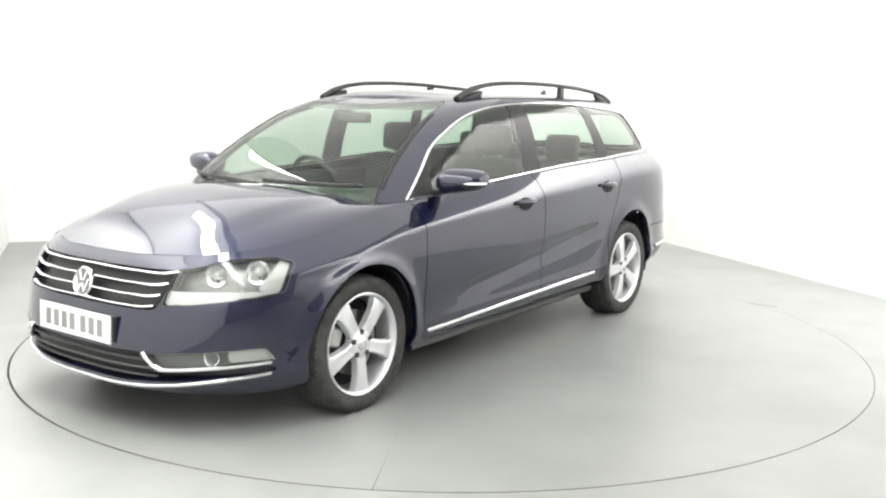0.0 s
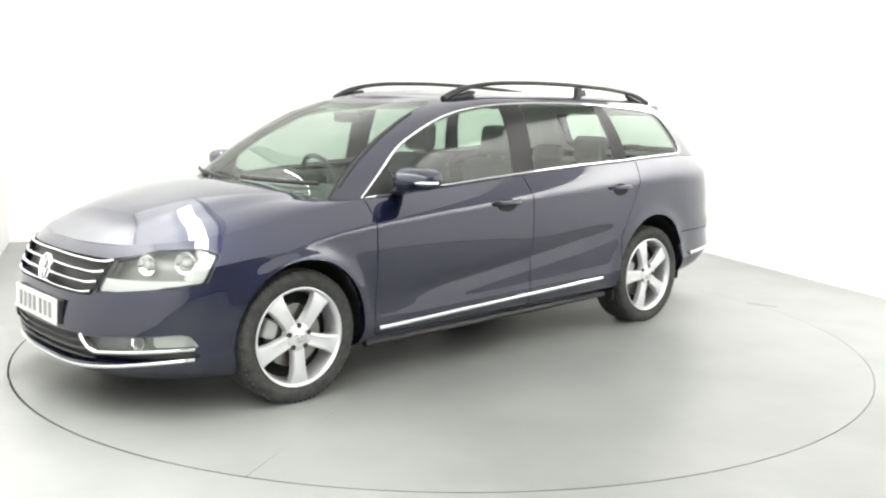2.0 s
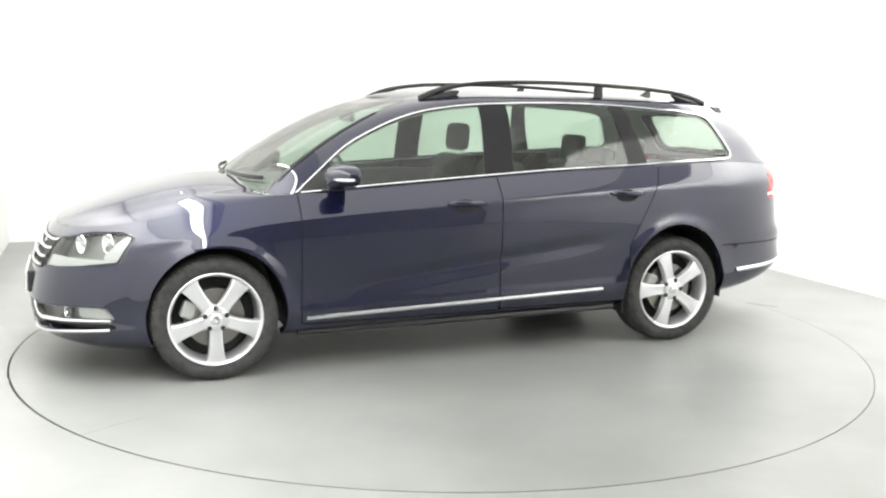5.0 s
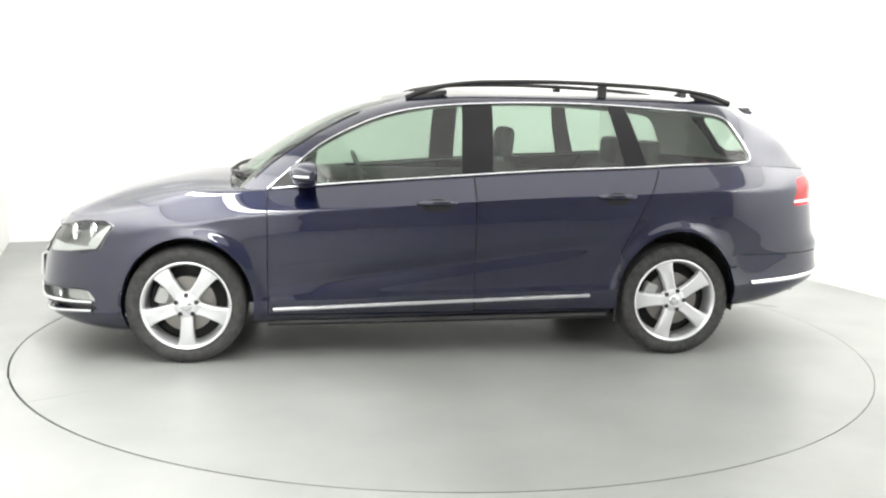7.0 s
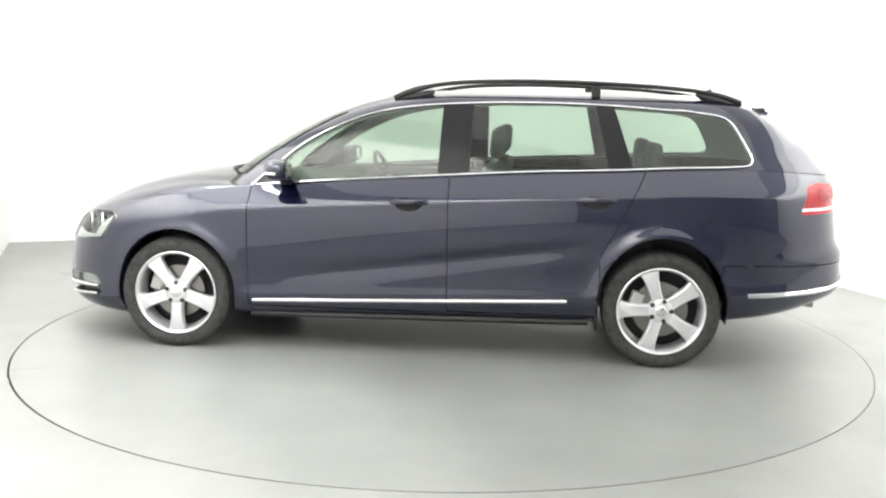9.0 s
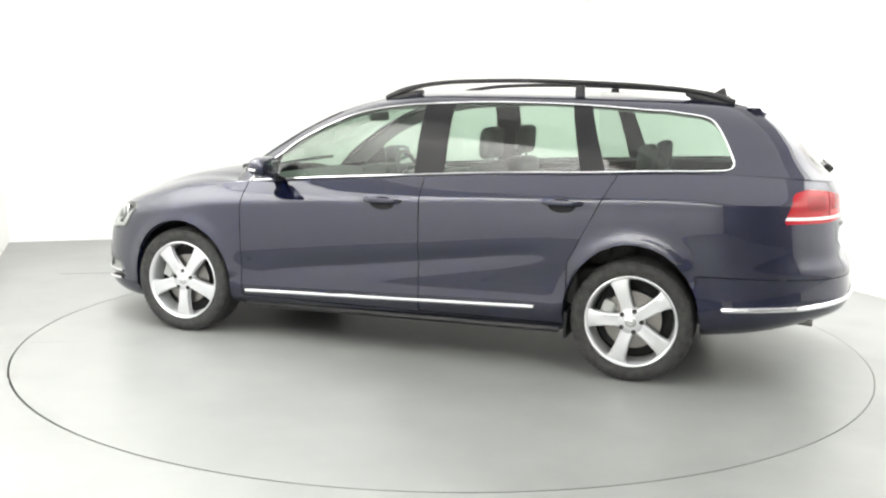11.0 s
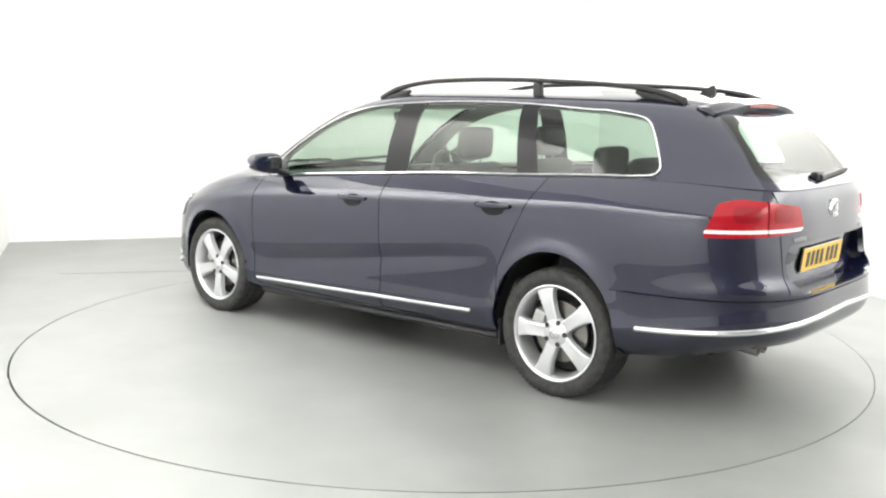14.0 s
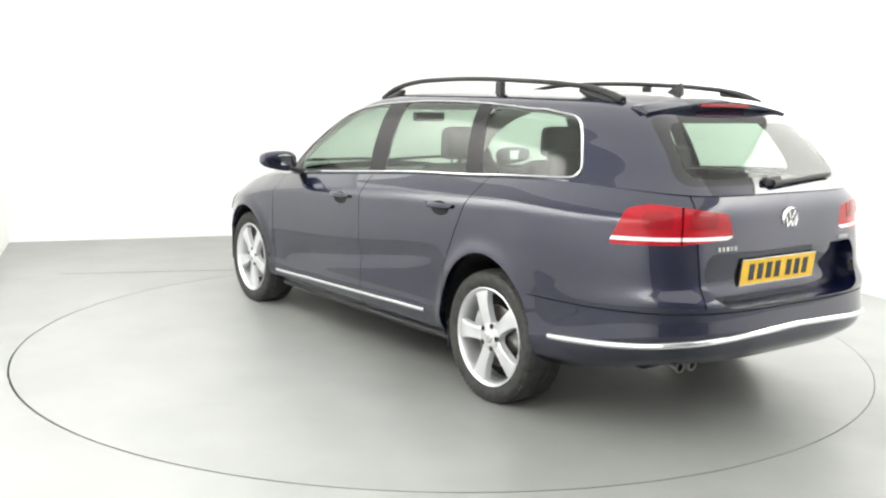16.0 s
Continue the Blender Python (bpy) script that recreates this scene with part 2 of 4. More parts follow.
def front_of(v, xf, low):
    """Length and roundness of the front end at level v."""
    return (xf - float(spline(XS, v)), 2.6, 2.8) if low else FRONT_U


def rear_of(v, low):
    """Length and roundness of the tail at level v: the cabin narrows towards the rear."""
    k = 0.4 * min(1, max(0, (v - 0.8) / 0.2)) if low else 0.4 + 0.6 * min(1, v / 0.5)
    return 0.8 + 0.32 * k, 2.5 - 0.75 * k, 4.0 + 4.0 * k


def zlow(x, v):
    b, t = spline(ZB, x), spline(ZT, x)
    return b + (t - b) * v


def zup(x, v):
    b, t = spline(ZT, x), spline(ROOF, x)
    return b + (t - b) * v


def flare(x, z):
    """The outward swell of the wheel arches."""
    out = 0.0
    for ax, az, rx, rz in ARCHES:
        d = np.sqrt(((x - ax) / rx) ** 2 + ((z - az) / rz) ** 2) - 1
        out = out + 0.020 * np.exp(-(np.maximum(d, 0) / 0.12) ** 2) * np.clip((z - 0.2) / 0.2, 0, 1)
    return out


def groove(x, z):
    """The hollow crease that climbs along the doors towards the rear."""
    d = z - (0.532 - 0.128 * x)
    fade = np.clip((0.80 - x) / 0.35, 0, 1) * np.clip((x + 1.0) / 0.35, 0, 1)
    return 0.015 * fade * np.where(d < 0, np.exp(-(d / 0.055) ** 2), np.exp(-(d / 0.035) ** 2))


def shell(v, low=True, nside=150):
    """A plan slice at level v as points from nose to tail along the car's left side."""
    xf, xr, w = (float(spline(k, v)) for k in ((XF, XR, WL) if low else (XFU, XRU, WU)))
    fr, re = front_of(v, xf, low), rear_of(v, low)
    tf = np.linspace(1, 0, 44, endpoint=False)
    tr = np.linspace(0, 1, 41)[1:]
    x = np.concatenate([xf - fr[0] + fr[0] * (1 - (1 - tf) ** 2.6), np.linspace(xf - fr[0], xr + re[0], nside), xr + re[0] - re[0] * (1 - (1 - tr) ** 3)])
    y = outline(x, xf, xr, w, fr, re)
    z = zlow(x, v) if low else zup(x, v)
    if low:
        y = y + flare(x, z) * np.clip(y / 0.5 - 0.8, 0, 1) - groove(x, z)
    return np.stack([x, y, z], 1)


def side_y(x, z):
    """Half width of the body at x and height z."""
    b, t, r = float(spline(ZB, x)), float(spline(ZT, x)), float(spline(ROOF, x))
    low = z <= t
    v = min(1, max(0, (z - b) / (t - b) if low else (z - t) / (r - t)))
    xf, xr, w = (float(spline(k, v)) for k in ((XF, XR, WL) if low else (XFU, XRU, WU)))
    y = float(outline(np.array(x), xf, xr, w, front_of(v, xf, low), rear_of(v, low)))
    return y + (float(flare(x, z)) - float(groove(x, z)) if low and y > 0.6 else 0)


def end_x(y, z, front=True):
    """Where the nose (or tail) surface lies at half width y and height z."""
    lo, hi = (0.9, 2.3) if front else (-1.4, -2.5)
    for _ in range(30):
        mid = (lo + hi) / 2
        t = float(spline(ZT, mid))
        if z > t and front:
            hi = mid
            continue
        lo, hi = (mid, hi) if side_y(mid, z) > abs(y) else (lo, mid)
    return (lo + hi) / 2


def grid_polys(G):
    n, m = G.shape[:2]
    return [[G[i, j], G[i, j + 1], G[i + 1, j + 1], G[i + 1, j]] for i in range(n - 1) for j in range(m - 1)]


def clip(polys, f):
    """Split polygons by the sign of f: (those where f > 0, the rest)."""
    if not polys:
        return [], []
    val = f(np.array([p for q in polys for p in q]))
    ins, out, k = [], [], 0
    for q in polys:
        v = val[k:k + len(q)]
        k += len(q)
        if min(v) >= 0:
            ins.append(q)
        elif max(v) <= 0:
            out.append(q)
        else:
            a, b = [], []
            for i in range(len(q)):
                j = (i + 1) % len(q)
                (a if v[i] >= 0 else b).append(q[i])
                if (v[i] >= 0) != (v[j] >= 0):
                    c = q[i] + (q[j] - q[i]) * (v[i] / (v[i] - v[j]))
                    a.append(c)
                    b.append(c)
            ins.append(a) if len(a) > 2 else None
            out.append(b) if len(b) > 2 else None
    return ins, out


def region(points, su, sv):
    """A signed distance (inside positive) to a closed outline, in the plane that su and sv name."""
    P = np.array(points, float)
    Q = np.roll(P, -1, 0)

    def f(V):
        p = np.stack([su(V), sv(V)], 1)
        best = np.full(len(p), 1e9)
        inside = np.zeros(len(p), bool)
        for a, b in zip(P, Q):
            d = b - a
            t = np.clip(((p - a) @ d) / (d @ d), 0, 1)
            best = np.minimum(best, np.linalg.norm(p - a - t[:, None] * d, axis=1))
            cross = (a[1] > p[:, 1]) != (b[1] > p[:, 1])
            with np.errstate(divide="ignore", invalid="ignore"):
                xi = a[0] + (p[:, 1] - a[1]) * d[0] / d[1]
            inside ^= cross & (p[:, 0] < xi)
        return np.where(inside, best, -best)
    return f


def rounded(points, r=0.03, n=5):
    """A closed outline with its corners rounded."""
    out, N = [], len(points)
    for i in range(N):
        a, p, b = (np.array(points[(i + k) % N], float) for k in (-1, 0, 1))
        ra, rb = min(r, 0.45 * np.linalg.norm(a - p)), min(r, 0.45 * np.linalg.norm(b - p))
        s, e = p + (a - p) / np.linalg.norm(a - p) * ra, p + (b - p) / np.linalg.norm(b - p) * rb
        for k in range(n + 1):
            t = k / n
            out.append(tuple((1 - t) ** 2 * s + 2 * t * (1 - t) * p + t * t * e))
    return out


def panel(name, polys, material, parent, label="", depth=0.014, both=False, mirror=False, shift=(0, 0, 0), way=None):
    """A body panel from polygons, its edge turned inward by depth (a number, or a function of the point); both: with its mirror image joined, mirror: the mirror image alone."""
    if not polys:
        return None
    sides = ((1, -1) if both else ((-1,) if mirror else (1,)))
    b = bmesh.new()
    for s in sides:
        for q in polys:
            pts = [Vector((p[0] + shift[0], p[1] * s, p[2] + shift[2])) for p in q]
            if s < 0:
                pts.reverse()
            b.faces.new([b.verts.new(p) for p in pts])
    bmesh.ops.remove_doubles(b, verts=b.verts, dist=0.0004)
    bmesh.ops.dissolve_degenerate(b, dist=0.0003, edges=b.edges)
    b.normal_update()
    # outward means away from the middle of the car
    vote = sum(f.normal.dot(f.calc_center_median() - Vector((0, 0, 0.65))) * f.calc_area() for f in b.faces)
    if vote < 0:
        bmesh.ops.reverse_faces(b, faces=b.faces)
        b.normal_update()
    normals = {v: v.normal.copy() for v in b.verts}
    rim = [e for e in b.edges if e.is_boundary and not (both and abs(e.verts[0].co.y) < 1e-4 and abs(e.verts[1].co.y) < 1e-4)]
    if depth and rim:
        twin = {}
        for e in rim:
            for v in e.verts:
                if v not in twin:
                    twin[v] = b.verts.new(v.co + (Vector(way) if way else -normals[v]) * (depth(v.co) if callable(depth) else depth))
        for e in rim:
            f = e.link_faces[0]
            for l in f.loops:
                if l.edge == e:
                    p, q = l.vert, l.link_loop_next.vert
                    try:
                        b.faces.new((q, p, twin[p], twin[q]))
                    except ValueError:
                        pass
    return part(name, b, material, parent, label, smooth=True, sharp=40)


X, Y, Z = (lambda V: V[:, 0]), (lambda V: V[:, 1]), (lambda V: V[:, 2])
LOW = np.array([shell(v, True) for v in np.linspace(0, 1, 64)])
UPP = np.array([shell(v, False) for v in np.linspace(0, 1, 34)])
CAP = np.array([np.stack([UPP[-1][:, 0], UPP[-1][:, 1] * (1 - k), UPP[-1][:, 2] + 0.034 * (1 - (1 - k) ** 2) * np.clip(UPP[-1][:, 1] / 0.5, 0, 1) ** 1.5], 1) for k in np.linspace(0, 1, 16)])


def along(line, x_end, n):
    keep = line[line[:, 0] >= x_end]
    d = np.concatenate([[0], np.cumsum(np.linalg.norm(np.diff(keep, axis=0), axis=1))])
    u = np.linspace(0, d[-1], n)
    return np.stack([np.interp(u, d, keep[:, c]) for c in range(3)], 1)


EA, EB = along(LOW[-1], 0.76, 70), along(UPP[0], 0.76, 70)
lift = 0.09 * np.clip(1 - (EB[:, 1] / 0.78) ** 2.5, 0, 1)
EB = EB + np.stack([-1.25 * lift, 0 * lift, lift], 1)
span = np.linalg.norm(EB - EA, axis=1)[:, None]
HOOD = np.array([EA + (EB - EA) * k + np.array([0, 0, 1]) * (0.27 * span * k * (1 - k)) for k in np.linspace(0, 1, 34)])
# a soft crease runs from the lamps to the windscreen pillars: the top stands a little higher
crease = np.interp(HOOD[:, :, 0], [0.9, 2.05], [0.70, 0.515]) - HOOD[:, :, 1]
crease = np.clip(crease / 0.16, 0, 1)
HOOD[:, :, 2] += 0.011 * crease ** 2 * (3 - 2 * crease) * np.clip((2.12 - HOOD[:, :, 0]) / 0.35, 0, 1) * np.clip((HOOD[:, :, 0] - 0.85) / 0.3, 0, 1)

# ---- greenhouse: windows cut out of the upper shell ----
DLO_TOP = [(0.93, 0.932), (0.80, 1.045), (0.65, 1.167), (0.49, 1.254), (0.336, 1.319), (0.18, 1.362), (0.02, 1.386), (-0.29, 1.407), (-0.76, 1.414), (-1.08, 1.404), (-1.39, 1.384)]
xs = np.linspace(0.93, -1.45, 44)
dlo = [(float(x), float(spline(DLO_TOP, x))) for x in xs]
dlo += rounded([(-1.50, 1.376), (-1.68, 1.355), (-1.745, 1.27), (-1.83, 1.10), (-1.66, 1.090), (-1.55, 1.0875)], 0.07)[6:-6]
dlo += [(float(x), float(spline(ZT, x)) + 0.008) for x in np.linspace(-1.50, 0.90, 40)]
up = grid_polys(UPP)
screen, up = clip(up, lambda V: np.minimum(np.minimum(0.688 - 0.36 * (Z(V) - 0.96) - Y(V), X(V) - 0.12), np.minimum(1.398 + 0.05 * np.abs(Y(V)) - Z(V), 9)))
inside_dlo, up = clip(up, region(dlo, X, Z))
rear_glass, up = clip(up, lambda V: np.minimum(region(rounded([(0.575, 1.083), (0.50, 1.362), (-0.5, 1.362), (-0.575, 1.083)], 0.06), Y, Z)(V), -1.7 - X(V)))


def slant(x0, z0, x1, z1, V):
    """Positive forward of the slanted line through two points."""
    return X(V) - (x0 + (x1 - x0) * (Z(V) - z0) / (z1 - z0))


front_win, rest = clip(inside_dlo, lambda V: slant(-0.125, 1.0, -0.14, 1.40, V))
b_trim, rest = clip(rest, lambda V: slant(-0.30, 1.02, -0.31, 1.40, V))
rear_win, rest = clip(rest, lambda V: slant(-1.055, 1.05, -0.975, 1.40, V))
c_trim, quarter = clip(rest, lambda V: slant(-1.185, 1.06, -1.075, 1.40, V))
sail, front_win = clip(front_win, lambda V: X(V) - 0.735)
roof = panel("roof", up + grid_polys(CAP), PAINT, car, depth=0.012, both=True)
# the printed black border of the glued panes
screen, frit = clip(screen, lambda V: np.minimum(0.676 - 0.36 * (Z(V) - 0.96) - Y(V), 1.388 + 0.05 * np.abs(Y(V)) - Z(V)))
rear_glass, rear_frit = clip(rear_glass, region(rounded([(0.525, 1.108), (0.452, 1.335), (-0.452, 1.335), (-0.525, 1.108)], 0.07), Y, Z))
windscreen = panel("windscreen", screen, GLASS, car, "pale green tinted windscreen glass", 0, both=True)
panel("windscreen_border", frit, GLOSSBLACK, car, "glossy black printed edge of the windscreen", 0, both=True)
for mir in (False, True):
    panel("front_side_window", front_win, GLASS, car, "green tinted side glass", 0, mirror=mir)
    panel("rear_side_window", rear_win, GLASS, car, "green tinted side glass", 0, mirror=mir)
    panel("quarter_window", quarter, GLASS, car, "green tinted side glass", 0, mirror=mir)
    panel("door_pillar_trim", b_trim, TRIM, car, "gloss black pillar trim", 0.01, mirror=mir)
    panel("door_pillar_trim", c_trim, TRIM, car, "gloss black pillar trim", 0.01, mirror=mir)
    panel("mirror_sail", sail, BLACK, car, "black plastic corner trim", 0.01, mirror=mir)
lining = panel("pillar_lining", [q for q in up if min(p[2] for p in q) > 0.97], LINER, car, "pale grey pillar lining", 0.0, both=True)
normals = [v.normal.copy() for v in lining.data.vertices]
for v, nv in zip(lining.data.vertices, normals):
    v.co -= nv * 0.025
panel("headliner", grid_polys(CAP[1:]) + grid_polys(UPP[-3:]), LINER, car, "pale grey cloth headliner", 0, both=True, shift=(0, 0, -0.03))


def on_side(x, z, lift=0.004):
    """A point on the left flank, lifted off the skin."""
    return Vector((x, side_y(x, z) + lift, z))


def both_sides(name, build, material, parent, label=""):
    """A part on the left and its mirror image on the right."""
    made = []
    for s in (1, -1):
        b = build()
        if s < 0:
            for v in b.verts:
                v.co.y *= -1
            bmesh.ops.reverse_faces(b, faces=b.faces)
        made.append(part(name, b, material, parent, label, smooth=True))
    return made


both_sides("window_chrome", lambda: sweep([on_side(x, z, 0.003) for x, z in dlo], 0.006, 0.0085, closed=True, n=8, up=(0, 1, 0)), CHROME, car, "bright chrome strip round the side windows")

# ---- lower body ----
low = grid_polys(LOW)
for ax, az, rx, rz in ARCHES:
    _, low = clip(low, lambda V: (1 - np.sqrt(((X(V) - ax) / rx) ** 2 + ((Z(V) - az) / rz) ** 2)) * rx)
GAP = 0.0028
nose = lambda V: Y(V) - X(V)
tail = lambda V: Y(V) + X(V)
HEAD = rounded([(-1.678, 0.561), (-1.595, 0.700), (-1.28, 0.744), (-1.03, 0.752), (-0.93, 0.732), (-0.995, 0.612), (-1.15, 0.598)], 0.02)
TAILL = rounded([(-1.235, 0.850), (-1.335, 0.997), (-1.47, 1.016), (-1.66, 1.004), (-1.925, 0.975), (-1.965, 0.872), (-1.66, 0.853)], 0.02)
GRILLE = rounded([(0.45, 0.545), (0.50, 0.703), (-0.50, 0.703), (-0.45, 0.545)], 0.012)
INTAKE = rounded([(0.40, 0.372), (0.455, 0.292), (0.80, 0.308), (0.815, 0.285), (0.50, 0.252), (0.3, 0.238), (-0.3, 0.238), (-0.5, 0.366)], 0.008)
FOG = rounded([(0.412, 0.366), (0.785, 0.390), (0.805, 0.326), (0.485, 0.304)], 0.012)
RECESS = rounded([(0.52, 0.645), (0.535, 0.74), (0.50, 0.815), (-0.50, 0.815), (-0.535, 0.74), (-0.52, 0.645), (-0.43, 0.592), (0.43, 0.592)], 0.04)
head_skin, low = clip(low, lambda V: np.minimum(region(HEAD, nose, Z)(V), X(V) - 1.5))
tail_skin, low = clip(low, lambda V: np.minimum(region(TAILL, tail, Z)(V), -1.6 - X(V)))
grille_skin, low = clip(low, lambda V: np.minimum(region(GRILLE, Y, Z)(V), X(V) - 1.8))
fog_skin, low = clip(low, lambda V: np.minimum(region(FOG, Y, Z)(V), X(V) - 1.75))
intake_skin, low = clip(low, lambda V: np.minimum(region(INTAKE, Y, Z)(V), X(V) - 1.75))
recess_skin, low = clip(low, lambda V: np.minimum(region(RECESS, Y, Z)(V), -1.8 - X(V)))
f_bumper, low = clip(low, lambda V: np.minimum(X(V) - (1.86 - 0.45 * np.maximum(0, 0.45 - Z(V)) - 0.0), 0.590 - Z(V)))
r_bumper, low = clip(low, lambda V: np.minimum(-1.66 - X(V), 0.582 - Z(V)))
r_bumper, _ = clip(r_bumper, lambda V: 0.582 - 2 * GAP - Z(V))
f_bumper, _ = clip(f_bumper, lambda V: 0.590 - GAP - Z(V))
tailgate, low = clip(low, lambda V: np.minimum(-2.0 - X(V), np.minimum(0.556 - Y(V), Z(V) - 0.582 - GAP)))
door_f = lambda V: np.minimum(np.minimum(0.925 - X(V), X(V) + 0.195), Z(V) - 0.262)
door_r = lambda V: np.minimum(np.minimum(-0.195 - X(V), X(V) - (-1.02 - 0.50 * np.maximum(0, Z(V) - 0.60))), Z(V) - 0.268)
fd, low = clip(low, door_f)
rd, low = clip(low, door_r)
fd, _ = clip(fd, lambda V: door_f(V) - GAP)
rd, _ = clip(rd, lambda V: door_r(V) - GAP)
_, low = clip(low, lambda V: door_f(V) + GAP)
_, low = clip(low, lambda V: door_r(V) + GAP)
wing, low = clip(low, lambda V: X(V) - 0.92)
sill, quarter_panel = clip(low, lambda V: np.minimum(X(V) + 1.1, 0.285 - Z(V)))
tailgate, _ = clip(tailgate, lambda V: 0.556 - 2 * GAP - Y(V))
doors = []
for mir in (False, True):
    panel("front_wing", wing, PAINT, car, "", 0.03, mirror=mir)
    panel("rear_quarter_panel", quarter_panel, PAINT, car, "", 0.03, mirror=mir)
    panel("sill", sill, PAINT, car, "", 0.03, mirror=mir)
    doors.append((panel("front_door", fd, PAINT, car, "", 0.025, mirror=mir), panel("rear_door", rd, PAINT, car, "", 0.025, mirror=mir)))
panel("bonnet", grid_polys(HOOD), PAINT, car, "", 0.0, both=True)
front_bumper = panel("front_bumper", f_bumper, PAINT, car, "", 0.03, both=True)
rear_bumper = panel("rear_bumper", r_bumper, PAINT, car, "", 0.03, both=True)
tailgate_ob = panel("tailgate", tailgate, PAINT, car, "", 0.03, both=True)
hollow = lambda z: 0.050 + 0.070 * max(0.0, 0.815 - z) / 0.22
sunk = [[np.array([p[0] + hollow(p[2]), p[1], p[2]]) for p in q] for q in recess_skin]
panel("plate_recess", sunk, PAINT, tailgate_ob, "hollow under the tail lamps for the number plate", lambda c: hollow(c.z), both=True, way=(-1, 0, 0))
panel("tailgate_window", rear_glass, GLASS, tailgate_ob, "dark tinted rear glass", 0, both=True)
panel("tailgate_window_border", rear_frit, GLOSSBLACK, tailgate_ob, "glossy black printed edge of the rear glass", 0, both=True)

# shut lines: dark rubber laid just under the gaps
for s in (1, -1):
    for pts in ([(0.925, z) for z in np.linspace(0.262, 0.92, 20)], [(-0.195, z) for z in np.linspace(0.262, 1.0, 20)], [(-1.02 - 0.5 * max(0, z - 0.6), z) for z in np.linspace(0.60, 1.05, 14)]):
        part("door_seal", sweep([Vector((x, s * (side_y(x, z) - 0.010), z)) for x, z in pts], 0.007, 0.004, n=6, up=(0, 1, 0)), DARK, car, "black rubber door seal")

# ---- wheels ----
def make_wheel(x, s, phase):
    """A wheel at the axle x on side s (1 left, -1 right); phase: angle of one spoke."""
    hub = new("wheel")
    hub.parent = car
    hub.matrix_local = pose(x, 0.875 * s, 0.314, 0, 0, 0 if s > 0 else 180)
    hub["label"] = "silver five-spoke alloy wheel with black tyre"
    # y runs outward from the car
    tyre = lathe([(0.232, -0.205), (0.262, -0.222), (0.295, -0.218), (0.312, -0.200), (0.318, -0.175), (0.3185, -0.145), (0.314, -0.142), (0.314, -0.137), (0.3185, -0.134), (0.319, -0.10), (0.314, -0.097), (0.314, -0.091), (0.319, -0.088), (0.3185, -0.05), (0.314, -0.047), (0.314, -0.042), (0.318, -0.039), (0.316, -0.022), (0.310, -0.006), (0.298, 0.006), (0.280, 0.010), (0.262, 0.009), (0.246, 0.002), (0.234, -0.008), (0.230, -0.02)], 96)
    tyre = part("tyre", tyre, RUBBER, hub, "black rubber tyre", smooth=True, sharp=50)
    tread = bmesh.new()
    for k in range(72):
        a = 2 * math.pi * k / 72
        blk = box(-0.0045, 0.0045, -0.030, 0.0, 0.300, 0.3125)
        bmesh.ops.rotate(blk, verts=blk.verts, cent=(0, 0, 0), matrix=Matrix.Rotation(a, 3, "Y"))
        join(tread, blk)
    part("tread_shoulder", tread, RUBBER, hub, "grooved shoulder of the tyre tread")
    rim = lathe([(0.236, -0.006), (0.238, 0.002), (0.233, 0.005), (0.228, 0.002), (0.222, -0.006), (0.216, -0.03), (0.212, -0.08), (0.205, -0.19), (0.215, -0.20), (0.22, -0.19), (0.23, -0.06), (0.236, -0.006)], 96)
    part("rim", rim, ALLOY, hub, "silver alloy rim", smooth=True, sharp=40)
    sp = bmesh.new()
    rows = [(0.030, 0.046, -0.012), (0.06, 0.031, -0.010), (0.10, 0.030, -0.005), (0.15, 0.034, -0.002), (0.19, 0.040, -0.003), (0.222, 0.052, -0.008)]
    for k in range(5):
        a = radians(phase) + 2 * math.pi * k / 5
        ca, sa = math.cos(a), math.sin(a)
        prev = None
        for r, h, y in rows:
            ring = []
            for w, yy in ((-h - 0.004, y - 0.034), (-h, y - 0.004), (-h * 0.78, y), (0, y - 0.004), (h * 0.78, y), (h, y - 0.004), (h + 0.004, y - 0.034)):
                ring.append(sp.verts.new((r * ca - w * sa, yy, r * sa + w * ca)))
            if prev:
                for i in range(len(ring) - 1):
                    sp.faces.new((prev[i], prev[i + 1], ring[i + 1], ring[i]))
                sp.faces.new((prev[-1], prev[0], ring[0], ring[-1]))
            prev = ring
    bmesh.ops.recalc_face_normals(sp, faces=sp.faces)
    join(sp, lathe([(0.001, -0.006), (0.036, -0.006), (0.062, -0.010), (0.070, -0.016), (0.072, -0.05), (0.001, -0.05)], 40))
    part("spokes", sp, ALLOY, hub, "five broad silver spokes", smooth=True, sharp=30)
    cap = lathe([(0.001, 0.0), (0.026, -0.001), (0.030, -0.004), (0.031, -0.01)], 32)
    part("hub_cap", cap, CHROME, hub, "silver hub cap with a plain round emblem", smooth=True)
    part("hub_emblem", lathe([(0.014, 0.0012), (0.019, 0.0012), (0.019, -0.002), (0.014, -0.002), (0.014, 0.0012)], 24), LAMPGREY, hub)
    # raised black discs put the shade of the bolt holes into colour
    bolt = None
    for k in range(5):
        a = radians(phase + 36) + 2 * math.pi * k / 5
        m = pose(0.056 * math.cos(a), -0.0075, 0.056 * math.sin(a))
        if bolt is None:
            b = lathe([(0.001, 0.0), (0.008, 0.0), (0.0125, 0.002), (0.0128, -0.01), (0.001, -0.01)], 12)
            bolt = part("wheel_bolt", b, INK, hub, "black disc for a wheel bolt in its shaded hole", m)
        else:
            o = new("wheel_bolt", bolt.data)
            o.parent, o.matrix_local = hub, m
    disc = lathe([(0.06, -0.062), (0.150, -0.062), (0.150, -0.085), (0.06, -0.085)], 48)
